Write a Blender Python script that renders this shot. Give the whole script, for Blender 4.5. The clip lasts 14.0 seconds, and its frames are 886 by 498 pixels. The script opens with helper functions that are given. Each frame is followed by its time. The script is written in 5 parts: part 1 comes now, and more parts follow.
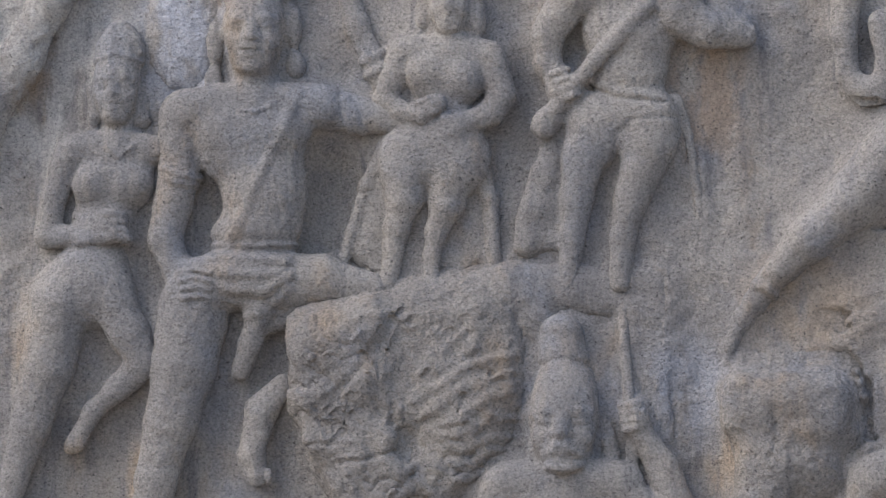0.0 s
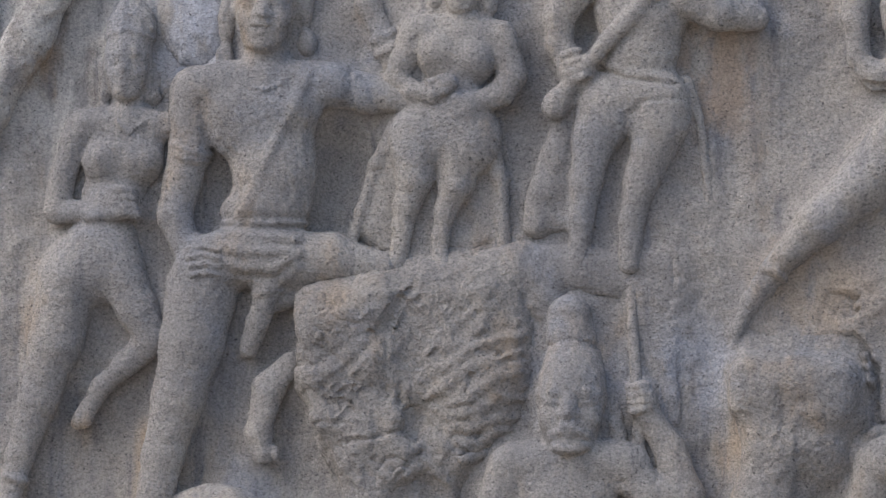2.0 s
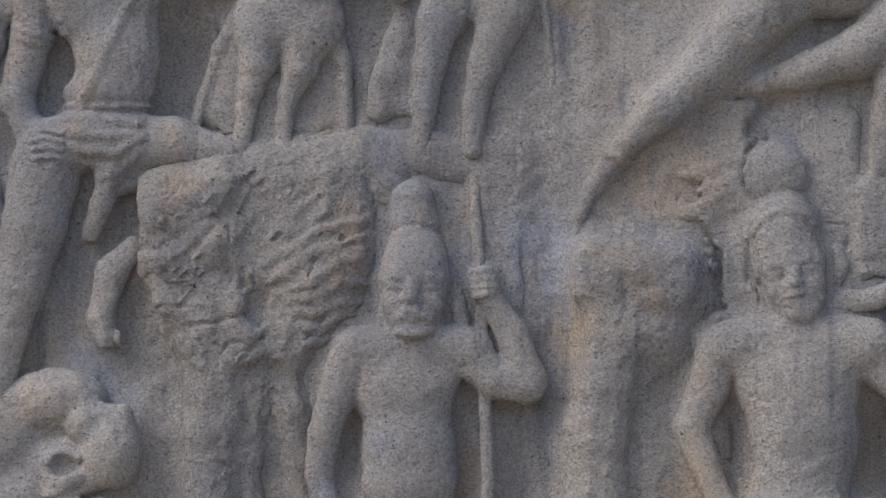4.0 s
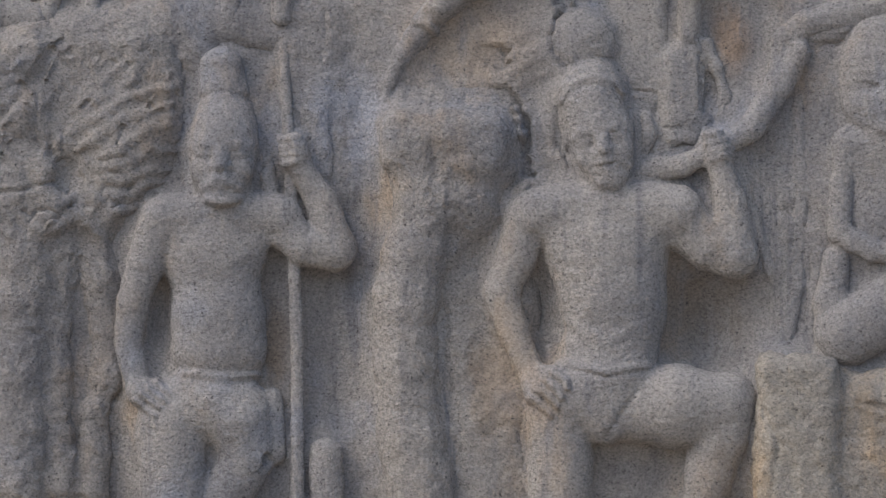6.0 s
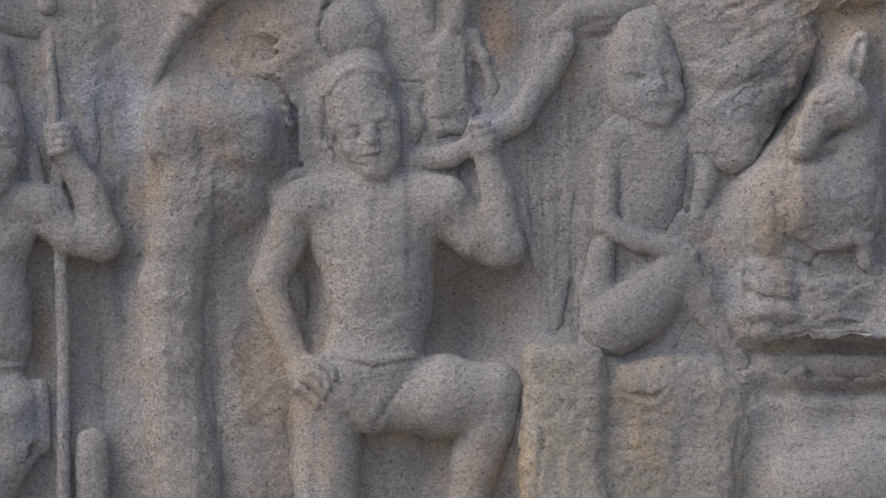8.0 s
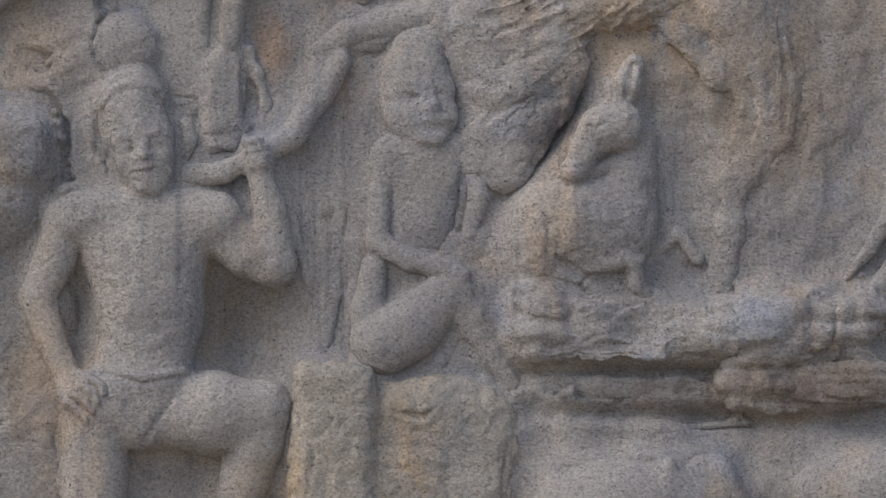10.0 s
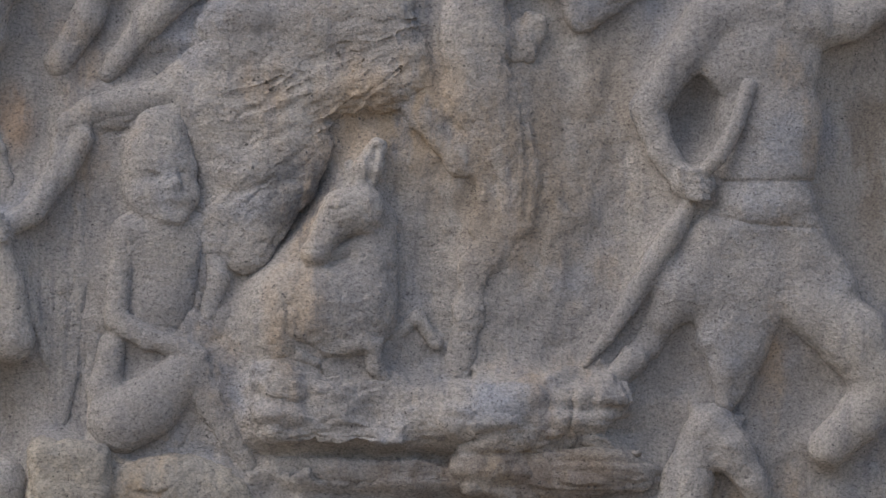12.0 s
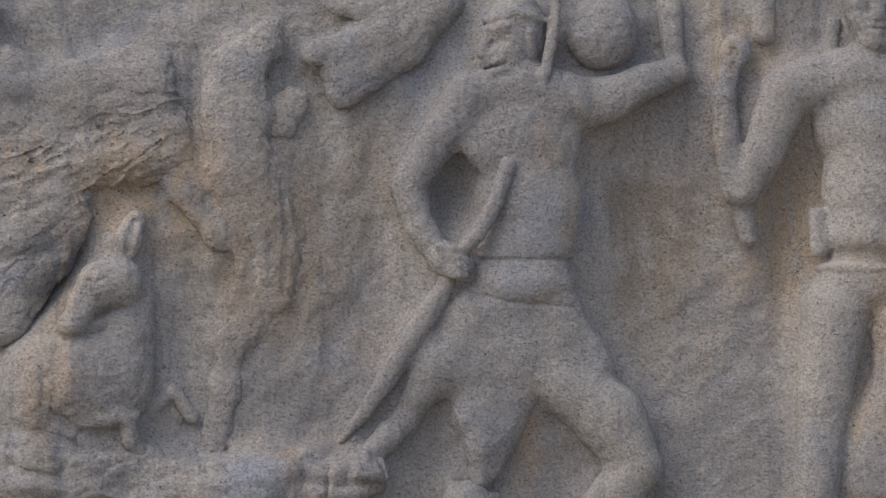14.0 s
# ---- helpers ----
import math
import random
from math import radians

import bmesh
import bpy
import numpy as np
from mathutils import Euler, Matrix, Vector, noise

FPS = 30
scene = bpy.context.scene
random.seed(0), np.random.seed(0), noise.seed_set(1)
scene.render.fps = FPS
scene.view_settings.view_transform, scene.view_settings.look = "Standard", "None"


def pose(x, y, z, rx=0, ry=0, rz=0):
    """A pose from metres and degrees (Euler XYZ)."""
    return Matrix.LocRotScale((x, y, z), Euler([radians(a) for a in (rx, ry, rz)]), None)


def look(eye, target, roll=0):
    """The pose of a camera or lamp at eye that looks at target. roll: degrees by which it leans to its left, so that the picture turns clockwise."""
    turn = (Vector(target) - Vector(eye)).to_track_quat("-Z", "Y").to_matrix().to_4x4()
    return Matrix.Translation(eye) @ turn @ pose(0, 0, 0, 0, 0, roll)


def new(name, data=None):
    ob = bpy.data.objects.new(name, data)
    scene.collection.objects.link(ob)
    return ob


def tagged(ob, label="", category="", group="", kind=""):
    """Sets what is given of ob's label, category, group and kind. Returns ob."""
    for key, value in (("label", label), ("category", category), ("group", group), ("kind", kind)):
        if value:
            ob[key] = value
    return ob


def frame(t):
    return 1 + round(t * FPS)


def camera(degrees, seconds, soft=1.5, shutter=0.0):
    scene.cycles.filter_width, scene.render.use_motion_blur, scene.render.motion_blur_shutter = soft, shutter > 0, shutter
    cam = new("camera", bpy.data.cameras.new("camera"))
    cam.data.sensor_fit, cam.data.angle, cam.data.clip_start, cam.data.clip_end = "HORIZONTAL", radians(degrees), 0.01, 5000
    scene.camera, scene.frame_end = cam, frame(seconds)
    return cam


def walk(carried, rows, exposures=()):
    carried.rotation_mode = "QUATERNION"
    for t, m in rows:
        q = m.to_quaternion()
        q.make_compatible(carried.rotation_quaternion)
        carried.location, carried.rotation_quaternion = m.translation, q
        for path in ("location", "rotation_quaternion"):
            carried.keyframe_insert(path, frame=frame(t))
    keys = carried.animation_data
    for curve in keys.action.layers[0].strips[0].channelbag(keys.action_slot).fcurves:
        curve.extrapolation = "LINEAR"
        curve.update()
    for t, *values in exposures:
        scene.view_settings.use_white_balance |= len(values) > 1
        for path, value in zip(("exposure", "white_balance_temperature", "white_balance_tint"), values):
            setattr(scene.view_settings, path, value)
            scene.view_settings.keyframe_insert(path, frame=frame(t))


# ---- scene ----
SOFT = 1.35
SUN, SUN_UP, SUN_TURN, SUN_WIDE, SKY = 0.78, 47.0, 240.0, 45.0, 0.206
EXPOSURES = [(0.0, -0.02, 6420, 10), (2.2, -0.04, 6420, 10), (4.3, -0.18, 6480, 10), (8.0, -0.16, 6560, 10), (11.0, -0.18, 6660, 10), (14.0, -0.22, 6660, 10)]
cam = camera(11.94, 14.0, soft=SOFT)
# the camera stands on the ground before the cliff and turns: seconds, turn to the left, tilt up, roll
EYE = (0.0, -12.5, 1.6)
ROWS = [
    (0.0, 8.700, 8.600, 0.600),
    (0.5, 8.975, 8.324, 0.470),
    (1.0, 8.905, 8.213, 0.357),
    (1.5, 8.843, 8.270, 0.044),
    (2.0, 8.727, 8.324, -0.059),
    (2.2, 8.577, 8.340, -0.062),
    (4.3, 6.225, 6.412, 0.047),
    (4.5, 5.973, 6.198, 0.047),
    (5.0, 5.450, 5.691, 0.197),
    (5.5, 4.765, 5.199, 0.290),
    (6.0, 4.045, 4.960, 0.377),
    (6.5, 3.373, 4.929, 0.321),
    (7.0, 2.810, 4.932, 0.343),
    (7.5, 1.921, 4.811, 0.457),
    (8.0, 0.900, 4.803, 0.552),
    (8.5, -0.129, 4.724, 0.481),
    (8.7, -0.442, 4.737, 0.458),
    (10.8, -3.485, 5.348, -0.349),
    (11.0, -3.836, 5.447, -0.439),
    (11.5, -4.755, 5.773, -0.661),
    (12.0, -5.857, 6.161, -0.809),
    (12.5, -6.544, 6.645, -0.991),
    (13.0, -7.292, 6.923, -1.260),
    (13.5, -8.325, 7.070, -1.313),
    (14.0, -9.198, 7.241, -1.212),
]
walk(cam, [(t, pose(*EYE, 90 + pitch, roll, yaw)) for t, yaw, pitch, roll in ROWS], EXPOSURES)

# ---- light and sky ----
world = bpy.data.worlds.new("sky")
scene.world = world
world.use_nodes = True
wn = world.node_tree.nodes
sky = wn.new("ShaderNodeTexSky")
sky.sky_type, sky.sun_disc = "NISHITA", False
sky.sun_elevation, sky.sun_rotation = radians(SUN_UP), radians(SUN_TURN)
sky.air_density, sky.dust_density, sky.ozone_density = 1.0, 3.0, 1.0
world.node_tree.links.new(sky.outputs[0], wn["Background"].inputs[0])
wn["Background"].inputs[1].default_value = SKY

lamp = bpy.data.lights.new("sun", "SUN")
lamp.energy, lamp.angle, lamp.color = SUN, radians(SUN_WIDE), (1.0, 0.96, 0.91)
sun = new("sun", lamp)
e, a = radians(SUN_UP), radians(SUN_TURN)
toward = Vector((math.sin(a) * math.cos(e), math.cos(a) * math.cos(e), math.sin(e)))
sun.matrix_world = look(toward * 20, (0, 0, 0))


# ---- materials ----
def stone(name, base=(0.275, 0.268, 0.268), warm=0.6, cool=0.5, streak=0.6, grain=0.95, bump=0.8, stains_and_shading=()):
    """Weathered granite in world coordinates: coarse crystals, pits, iron stain, rain streaks, grey-blue bloom, painted
    local shading.
    """
    m = bpy.data.materials.new(name)
    m.use_nodes = True
    t = m.node_tree
    n, l = t.nodes, t.links
    geo = n.new("ShaderNodeNewGeometry")

    def tex(scale, detail, rough=0.55, stretch=(1, 1, 1), shift=(0, 0, 0)):
        mp = n.new("ShaderNodeMapping")
        mp.inputs["Scale"].default_value, mp.inputs["Location"].default_value = stretch, shift
        l.new(geo.outputs["Position"], mp.inputs["Vector"])
        x = n.new("ShaderNodeTexNoise")
        x.inputs["Scale"].default_value, x.inputs["Detail"].default_value = scale, detail
        x.inputs["Roughness"].default_value = rough
        l.new(mp.outputs[0], x.inputs["Vector"])
        return x.outputs["Fac"]

    def ramp(fac, lo, hi):
        r = n.new("ShaderNodeMapRange")
        r.interpolation_type = "SMOOTHSTEP"
        r.inputs["From Min"].default_value, r.inputs["From Max"].default_value = lo, hi
        l.new(fac, r.inputs["Value"])
        return r.outputs["Result"]

    def times(a, k):
        x = n.new("ShaderNodeMath")
        x.operation = "MULTIPLY"
        l.new(a, x.inputs[0])
        if isinstance(k, float):
            x.inputs[1].default_value = k
        else:
            l.new(k, x.inputs[1])
        return x.outputs[0]

    def mix(fac, a, b, mode="MIX"):
        x = n.new("ShaderNodeMix")
        x.data_type, x.blend_type = "RGBA", mode
        l.new(fac, x.inputs["Factor"])
        for sock, v in ((x.inputs[6], a), (x.inputs[7], b)):
            if isinstance(v, tuple):
                sock.default_value = (*v, 1)
            else:
                l.new(v, sock)
        return x.outputs[2]

    r, g, b = base
    col = mix(ramp(tex(1.7, 4), 0.35, 0.65), (r * 0.80, g * 0.81, b * 0.84), (r * 1.14, g * 1.12, b * 1.08))
    col = mix(times(ramp(tex(2.3, 5, 0.6, (1.6, 1.6, 0.8), (7, 3, 1)), 0.54, 0.72), warm), col, (r * 1.22, g * 1.0, b * 0.76))
    col = mix(times(ramp(tex(2.9, 5, 0.6, (1, 1, 0.8), (1, 9, 4)), 0.52, 0.7), cool), col, (r * 0.80, g * 0.92, b * 1.14))
    col = mix(times(ramp(tex(5.0, 4, 0.6, (3.2, 3.2, 0.22), (2, 2, 8)), 0.52, 0.72), streak), col, (r * 0.58, g * 0.61, b * 0.68))
    col = mix(times(ramp(tex(6.0, 3, 0.6, (3.6, 3.6, 0.2), (5, 1, 3)), 0.58, 0.75), streak * 0.6), col, (r * 1.25, g * 1.2, b * 1.12))
    # Local tints: mineral staining, plus light and shade painted into the colour.
    for sx, sz, rx, rz, tint in stains_and_shading:
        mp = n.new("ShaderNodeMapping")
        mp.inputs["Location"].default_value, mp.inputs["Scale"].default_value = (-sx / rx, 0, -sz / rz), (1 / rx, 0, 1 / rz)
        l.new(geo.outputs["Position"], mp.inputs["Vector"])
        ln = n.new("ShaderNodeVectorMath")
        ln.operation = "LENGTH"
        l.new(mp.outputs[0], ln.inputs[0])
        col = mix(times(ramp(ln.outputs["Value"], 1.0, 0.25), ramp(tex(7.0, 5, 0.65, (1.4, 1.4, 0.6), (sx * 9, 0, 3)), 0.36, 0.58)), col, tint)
    crystals = tex(115.0, 3, 0.8)
    col = mix(times(ramp(crystals, 0.30, 0.72), grain), col, (1.72, 1.69, 1.63), "MULTIPLY")
    col = mix(times(ramp(tex(105.0, 3, 0.8, (0.8, 1, 1.4), (3, 5, 9)), 0.50, 0.28), grain), col, (0.43, 0.43, 0.45), "MULTIPLY")
    col = mix(times(ramp(tex(75.0, 2, 0.7, (1, 1, 1), (8, 2, 6)), 0.65, 0.73), grain), col, (r * 0.35, g * 0.35, b * 0.37))
    bsdf = n["Principled BSDF"]
    l.new(col, bsdf.inputs["Base Color"])
    bsdf.inputs["Roughness"].default_value = 0.92
    bsdf.inputs["Specular IOR Level"].default_value = 0.15
    up = None
    for height, dist, amount in ((tex(14.0, 5, 0.6), 0.03, bump * 0.35), (tex(42.0, 4, 0.7, (0.8, 1, 1.3)), 0.012, bump * 0.8), (crystals, 0.006, bump)):
        bp = n.new("ShaderNodeBump")
        bp.inputs["Strength"].default_value, bp.inputs["Distance"].default_value = amount, dist
        l.new(height, bp.inputs["Height"])
        if up:
            l.new(up, bp.inputs["Normal"])
        up = bp.outputs[0]
    l.new(up, bsdf.inputs["Normal"])
    return m


STONE = stone("carved_granite")
# At 1.57, 2.306: browner and darker below the ledge's right block.
# Tints at -0.075 and -0.676 paint shade into the hollows beside the carrier.
STAINS_AND_SHADING = ((2.625, 3.27, 0.24, 0.5, (0.21, 0.187, 0.166)), (-0.075, 2.463, 0.16, 0.2, (0.205, 0.188, 0.172)), (-0.676, 2.302, 0.2, 0.3, (0.21, 0.188, 0.168)), (1.704, 3.386, 0.3, 0.4, (0.215, 0.197, 0.182)), (1.57, 2.306, 0.4, 0.12, (0.19, 0.16, 0.13)), (-1.399, 2.393, 0.08, 0.25, (0.235, 0.2, 0.17)),
          # At -3.15, 4.1: pale tint painting in the upper left's brighter light.
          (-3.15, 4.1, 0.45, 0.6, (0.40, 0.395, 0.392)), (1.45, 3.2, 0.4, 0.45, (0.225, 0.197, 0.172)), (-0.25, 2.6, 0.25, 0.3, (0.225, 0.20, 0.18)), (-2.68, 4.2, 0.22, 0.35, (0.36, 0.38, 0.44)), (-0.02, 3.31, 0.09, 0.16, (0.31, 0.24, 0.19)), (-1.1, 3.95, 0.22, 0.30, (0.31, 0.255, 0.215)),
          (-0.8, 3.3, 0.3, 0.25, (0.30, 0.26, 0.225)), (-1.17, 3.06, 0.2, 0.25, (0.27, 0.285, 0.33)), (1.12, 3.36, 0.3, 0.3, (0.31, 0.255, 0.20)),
          # At 0.82, 3.08: the slanting crevice's shade, painted as a dark tint.
          # At 1.4, 2.28: painted shade in the undercut below the deer's ledge.
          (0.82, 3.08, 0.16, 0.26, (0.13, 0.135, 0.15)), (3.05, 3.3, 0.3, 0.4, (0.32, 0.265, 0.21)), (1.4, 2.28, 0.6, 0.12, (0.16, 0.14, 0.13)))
ROCK = stone("rock_granite", stains_and_shading=STAINS_AND_SHADING, base=(0.268, 0.260, 0.260), warm=0.75, cool=0.65, streak=0.75, bump=0.85)
# Rougher than STONE, and darkened to paint shade onto the overhanging beast fronts.
SHADED_ROUGH_STONE = stone("shaded_rough_granite", (0.262, 0.253, 0.251), streak=0.35, bump=1.0)
RUST = stone("iron_stained_granite", (0.272, 0.257, 0.236), warm=1.0, cool=0.3, streak=0.5, bump=0.7)
SAND = stone("trodden_earth", (0.30, 0.25, 0.19), streak=0.0)


# ---- solid forms ----
def lattice(ix, iy, iz, seed):
    v = np.sin(ix * 127.1 + iy * 311.7 + iz * 74.7 + seed * 53.3) * 43758.5453
    return v - np.floor(v)


def grain_noise(p, scale, seed=0):
    """Smooth value noise, -1 to 1, at the points p."""
    q = p * scale
    i = np.floor(q)
    f = q - i
    f = f * f * (3 - 2 * f)
    out = 0
    for cx in (0, 1):
        for cy in (0, 1):
            for cz in (0, 1):
                w = (f[:, 0] if cx else 1 - f[:, 0]) * (f[:, 1] if cy else 1 - f[:, 1]) * (f[:, 2] if cz else 1 - f[:, 2])
                out = out + w * lattice(i[:, 0] + cx, i[:, 1] + cy, i[:, 2] + cz, seed)
    return out * 2 - 1


def fractal(p, scale, octaves, seed=0, gain=0.5):
    return sum(gain ** k * grain_noise(p, scale * 2.03 ** k, seed + k) for k in range(octaves))


def crags(p, scale, octaves, seed=0):
    """Broken-rock relief: sharp ridges, 0 to about 1."""
    return sum(0.5 ** k * (1 - np.abs(grain_noise(p, scale * 2.1 ** k, seed + k))) for k in range(octaves)) / 1.9


def solid_mesh(name, verts, faces, material):
    me = bpy.data.meshes.new(name)
    me.vertices.add(len(verts))
    me.vertices.foreach_set("co", np.ascontiguousarray(verts, dtype=np.float32).ravel())
    me.loops.add(len(faces) * 4)
    me.loops.foreach_set("vertex_index", np.ascontiguousarray(faces, dtype=np.int32).ravel())
    me.polygons.add(len(faces))
    me.polygons.foreach_set("loop_start", np.arange(0, len(faces) * 4, 4, dtype=np.int32))
    me.polygons.foreach_set("use_smooth", np.ones(len(faces), dtype=bool))
    me.update(calc_edges=True)
    me.validate()
    me.materials.append(material)
    return new(name, me)


def vertex_normals(verts, faces):
    a, b, c, d = (verts[faces[:, k]] for k in range(4))
    fn = np.cross(c - a, d - b)
    out = np.zeros_like(verts)
    for k in range(4):
        for ax in range(3):
            out[:, ax] += np.bincount(faces[:, k], fn[:, ax], len(verts))
    return out / (np.linalg.norm(out, axis=1, keepdims=True) + 1e-12)


GRID = 0.012
FINE_X, FINE_Z = np.arange(-3.88, 3.9, GRID), np.arange(1.71, 4.75, GRID)
STANDS_OUT = np.zeros((len(FINE_X), len(FINE_Z)))


class Form:
    """A carved form, grown from rounded pieces that melt into one another.
    Places are (x, z, out): metres along the cliff, height, and how far it stands out of the cliff's face."""

    def __init__(self, step=0.006, melt=0.02):
        self.step, self.melt, self.pieces = step, melt, []

    def limb(self, *knots, melt=None, cut=False):
        """A tapering limb through knots (x, z, out, radius)."""
        for a, b in zip(knots, knots[1:]):
            lo = [min(a[k] - a[3], b[k] - b[3]) for k in range(3)]
            hi = [max(a[k] + a[3], b[k] + b[3]) for k in range(3)]
            self.pieces.append(("limb", (np.array(a), np.array(b)), lo, hi, self.melt if melt is None else melt, cut))

    def groove(self, *knots, melt=0.006):
        self.limb(*knots, melt=melt, cut=True)

    def band(self, raised, *knots):
        """Raises (or sinks) the skin along a line of knots (x, z, half-width)."""
        for a, b in zip(knots, knots[1:]):
            r = max(a[2], b[2])
            self.pieces.append(("band", (a, b), [min(a[0], b[0]) - r, min(a[1], b[1]) - r, -1], [max(a[0], b[0]) + r, max(a[1], b[1]) + r, 1], raised, True))

    def blob(self, x, z, out, rx, rz, ro, turn=0, melt=None, cut=False):
        r = max(rx, rz)
        self.pieces.append(("blob", (x, z, out, rx, rz, ro, radians(turn)), [x - r, z - r, out - ro], [x + r, z + r, out + ro],
                            self.melt * 1.5 if melt is None else melt, cut))

    def slab(self, x, z, out, hx, hz, ho, turn=0, soft=0.03, melt=None, cut=False):
        r = math.hypot(hx, hz)
        self.pieces.append(("slab", (x, z, out, hx, hz, ho, radians(turn), soft), [x - r, z - r, out - ho], [x + r, z + r, out + ho],
                            self.melt if melt is None else melt, cut))

    def face(self, x, z, out, w, h, turn=0.0, lean=0.0):
        """A worn head: skull, brow, nose, eyes, lips, chin, looking out of the cliff and turned sideways by turn (-1 to 1)."""
        ca, sa = math.cos(radians(lean)), math.sin(radians(lean))

        def at(u, v, o):
            u2 = u + turn * 0.14 * (1 - min(1, (2 * u) ** 2))
            return (x + ca * u2 * w + sa * v * h, z - sa * u2 * w + ca * v * h, out + o * w)

        self.blob(*at(0, 0.1, 0), w * 0.5, h * 0.42, w * 0.52, lean)
        self.blob(*at(0.04 * turn, -0.22, 0.06), w * 0.40, h * 0.29, w * 0.44, lean)
        top = 0.47
        for side in (-1, 1):
            self.blob(*at(0.25 * side, -0.12, top - 0.2), w * 0.17, h * 0.13, w * 0.16, lean, melt=0.02)
            self.blob(*at(0.21 * side, 0.02, top + 0.0), w * 0.15, h * 0.055, w * 0.06, lean, melt=0.018, cut=True)
            self.limb((*at(0.37 * side, 0.085, top - 0.17), w * 0.04), (*at(0.22 * side, 0.115, top - 0.05), w * 0.045), (*at(0.08 * side, 0.09, top - 0.03), w * 0.045), melt=0.018)
            self.blob(*at(0.21 * side, 0.015, top - 0.09), w * 0.125, h * 0.046, w * 0.09, lean, melt=0.010)
            self.groove((*at(0.30 * side, -0.005, top - 0.05), w * 0.010), (*at(0.21 * side, -0.012, top - 0.005), w * 0.011), (*at(0.12 * side, -0.005, top - 0.02), w * 0.010), melt=0.004)
        self.limb((*at(0, 0.10, top - 0.05), w * 0.06), (*at(0, 0.0, top + 0.01), w * 0.07), (*at(0, -0.095, top + 0.07), w * 0.095), melt=0.018)
        self.limb((*at(-0.11, -0.105, top + 0.0), w * 0.06), (*at(0.11, -0.105, top + 0.0), w * 0.06), melt=0.01)
        self.limb((*at(-0.19, -0.225, top - 0.06), w * 0.035), (*at(-0.06, -0.205, top + 0.03), w * 0.055), (*at(0.06, -0.205, top + 0.03), w * 0.055), (*at(0.19, -0.225, top - 0.06), w * 0.035), melt=0.008)
        self.limb((*at(-0.14, -0.275, top - 0.05), w * 0.05), (*at(0.0, -0.29, top + 0.0), w * 0.06), (*at(0.14, -0.275, top - 0.05), w * 0.05), melt=0.008)
        self.groove((*at(-0.19, -0.243, top - 0.02), w * 0.014), (*at(0.0, -0.245, top + 0.065), w * 0.013), (*at(0.19, -0.243, top - 0.02), w * 0.014), melt=0.004)
        self.blob(*at(0, -0.41, top - 0.17), w * 0.2, h * 0.1, w * 0.16, lean)

    def fingers(self, x, z, out, dx, dz, gap_x, gap_z, r, count=4):
        """Fingers side by side, each from its knuckle along (dx, dz)."""
        for k in range(count):
            u = k - (count - 1) / 2
            a = (x + gap_x * u, z + gap_z * u)
            s = 1 - 0.12 * abs(u)
            self.limb((*a, out, r), (a[0] + dx * 0.6 * s, a[1] + dz * 0.6 * s, out + r * 0.6, r * 0.95), (a[0] + dx * s, a[1] + dz * s, out, r * 0.75), melt=0.004)

    def skin(self, name, material, label, category, worn=0.003, crag=0.0, crag_scale=9.0, seed=0, flat=0.72, lay=(1, 1, 1)):
        h = self.step
        lo = np.array([min(p[2][k] for p in self.pieces if not p[5]) for k in range(3)]) - 0.03
        hi = np.array([max(p[3][k] for p in self.pieces if not p[5]) for k in range(3)]) + 0.03
        lo[2] = max(lo[2], -0.10)
        size = np.ceil((hi - lo) / h).astype(int) + 1
        vol = np.full(size, 0.2, dtype=np.float32)
        rise = np.zeros(size[:2], dtype=np.float32)
        axes = [lo[k] + h * np.arange(size[k]) for k in range(3)]
        for what, v, plo, phi, melt, cut in self.pieces:
            pad = 3 * h if what == "band" else melt + 3 * h
            i0 = [max(0, int((plo[k] - pad - lo[k]) / h)) for k in range(3)]
            i1 = [min(size[k], int((phi[k] + pad - lo[k]) / h) + 2) for k in range(3)]
            if any(i1[k] <= i0[k] for k in range(3)):
                continue
            x = axes[0][i0[0]:i1[0]][:, None, None]
            z = axes[1][i0[1]:i1[1]][None, :, None]
            o = axes[2][i0[2]:i1[2]][None, None, :]
            if what == "band":
                a, b = v
                bx, bz = b[0] - a[0], b[1] - a[1]
                t = np.clip(((x - a[0]) * bx + (z - a[1]) * bz) / (bx * bx + bz * bz + 1e-9), 0, 1)
                off = ((x - a[0] - t * bx) ** 2 + (z - a[1] - t * bz) ** 2) / (a[2] + t * (b[2] - a[2])) ** 2
                rise[i0[0]:i1[0], i0[1]:i1[1]] = np.where(np.abs(melt) * (lift := np.clip(1 - off, 0, 1)[:, :, 0] ** 1.5) > np.abs(rise[i0[0]:i1[0], i0[1]:i1[1]]),
                                                          melt * lift, rise[i0[0]:i1[0], i0[1]:i1[1]])
                continue
            if what == "limb":
                a, b = v
                ba = b[:3] - a[:3]
                t = np.clip(((x - a[0]) * ba[0] + (z - a[1]) * ba[1] + (o - a[2]) * ba[2]) / (ba @ ba + 1e-9), 0, 1)
                dist = np.sqrt((x - a[0] - t * ba[0]) ** 2 + (z - a[1] - t * ba[1]) ** 2 + (o - a[2] - t * ba[2]) ** 2) - (a[3] + t * (b[3] - a[3]))
            else:
                ca, sa = math.cos(v[6]), math.sin(v[6])
                u, w = (x - v[0]) * ca - (z - v[1]) * sa, (x - v[0]) * sa + (z - v[1]) * ca
                if what == "blob":
                    q = np.sqrt((u / v[3]) ** 2 + (w / v[4]) ** 2 + ((o - v[2]) / v[5]) ** 2)
                    dist = (q - 1) * min(v[3], v[4], v[5])
                else:
                    s = v[7]
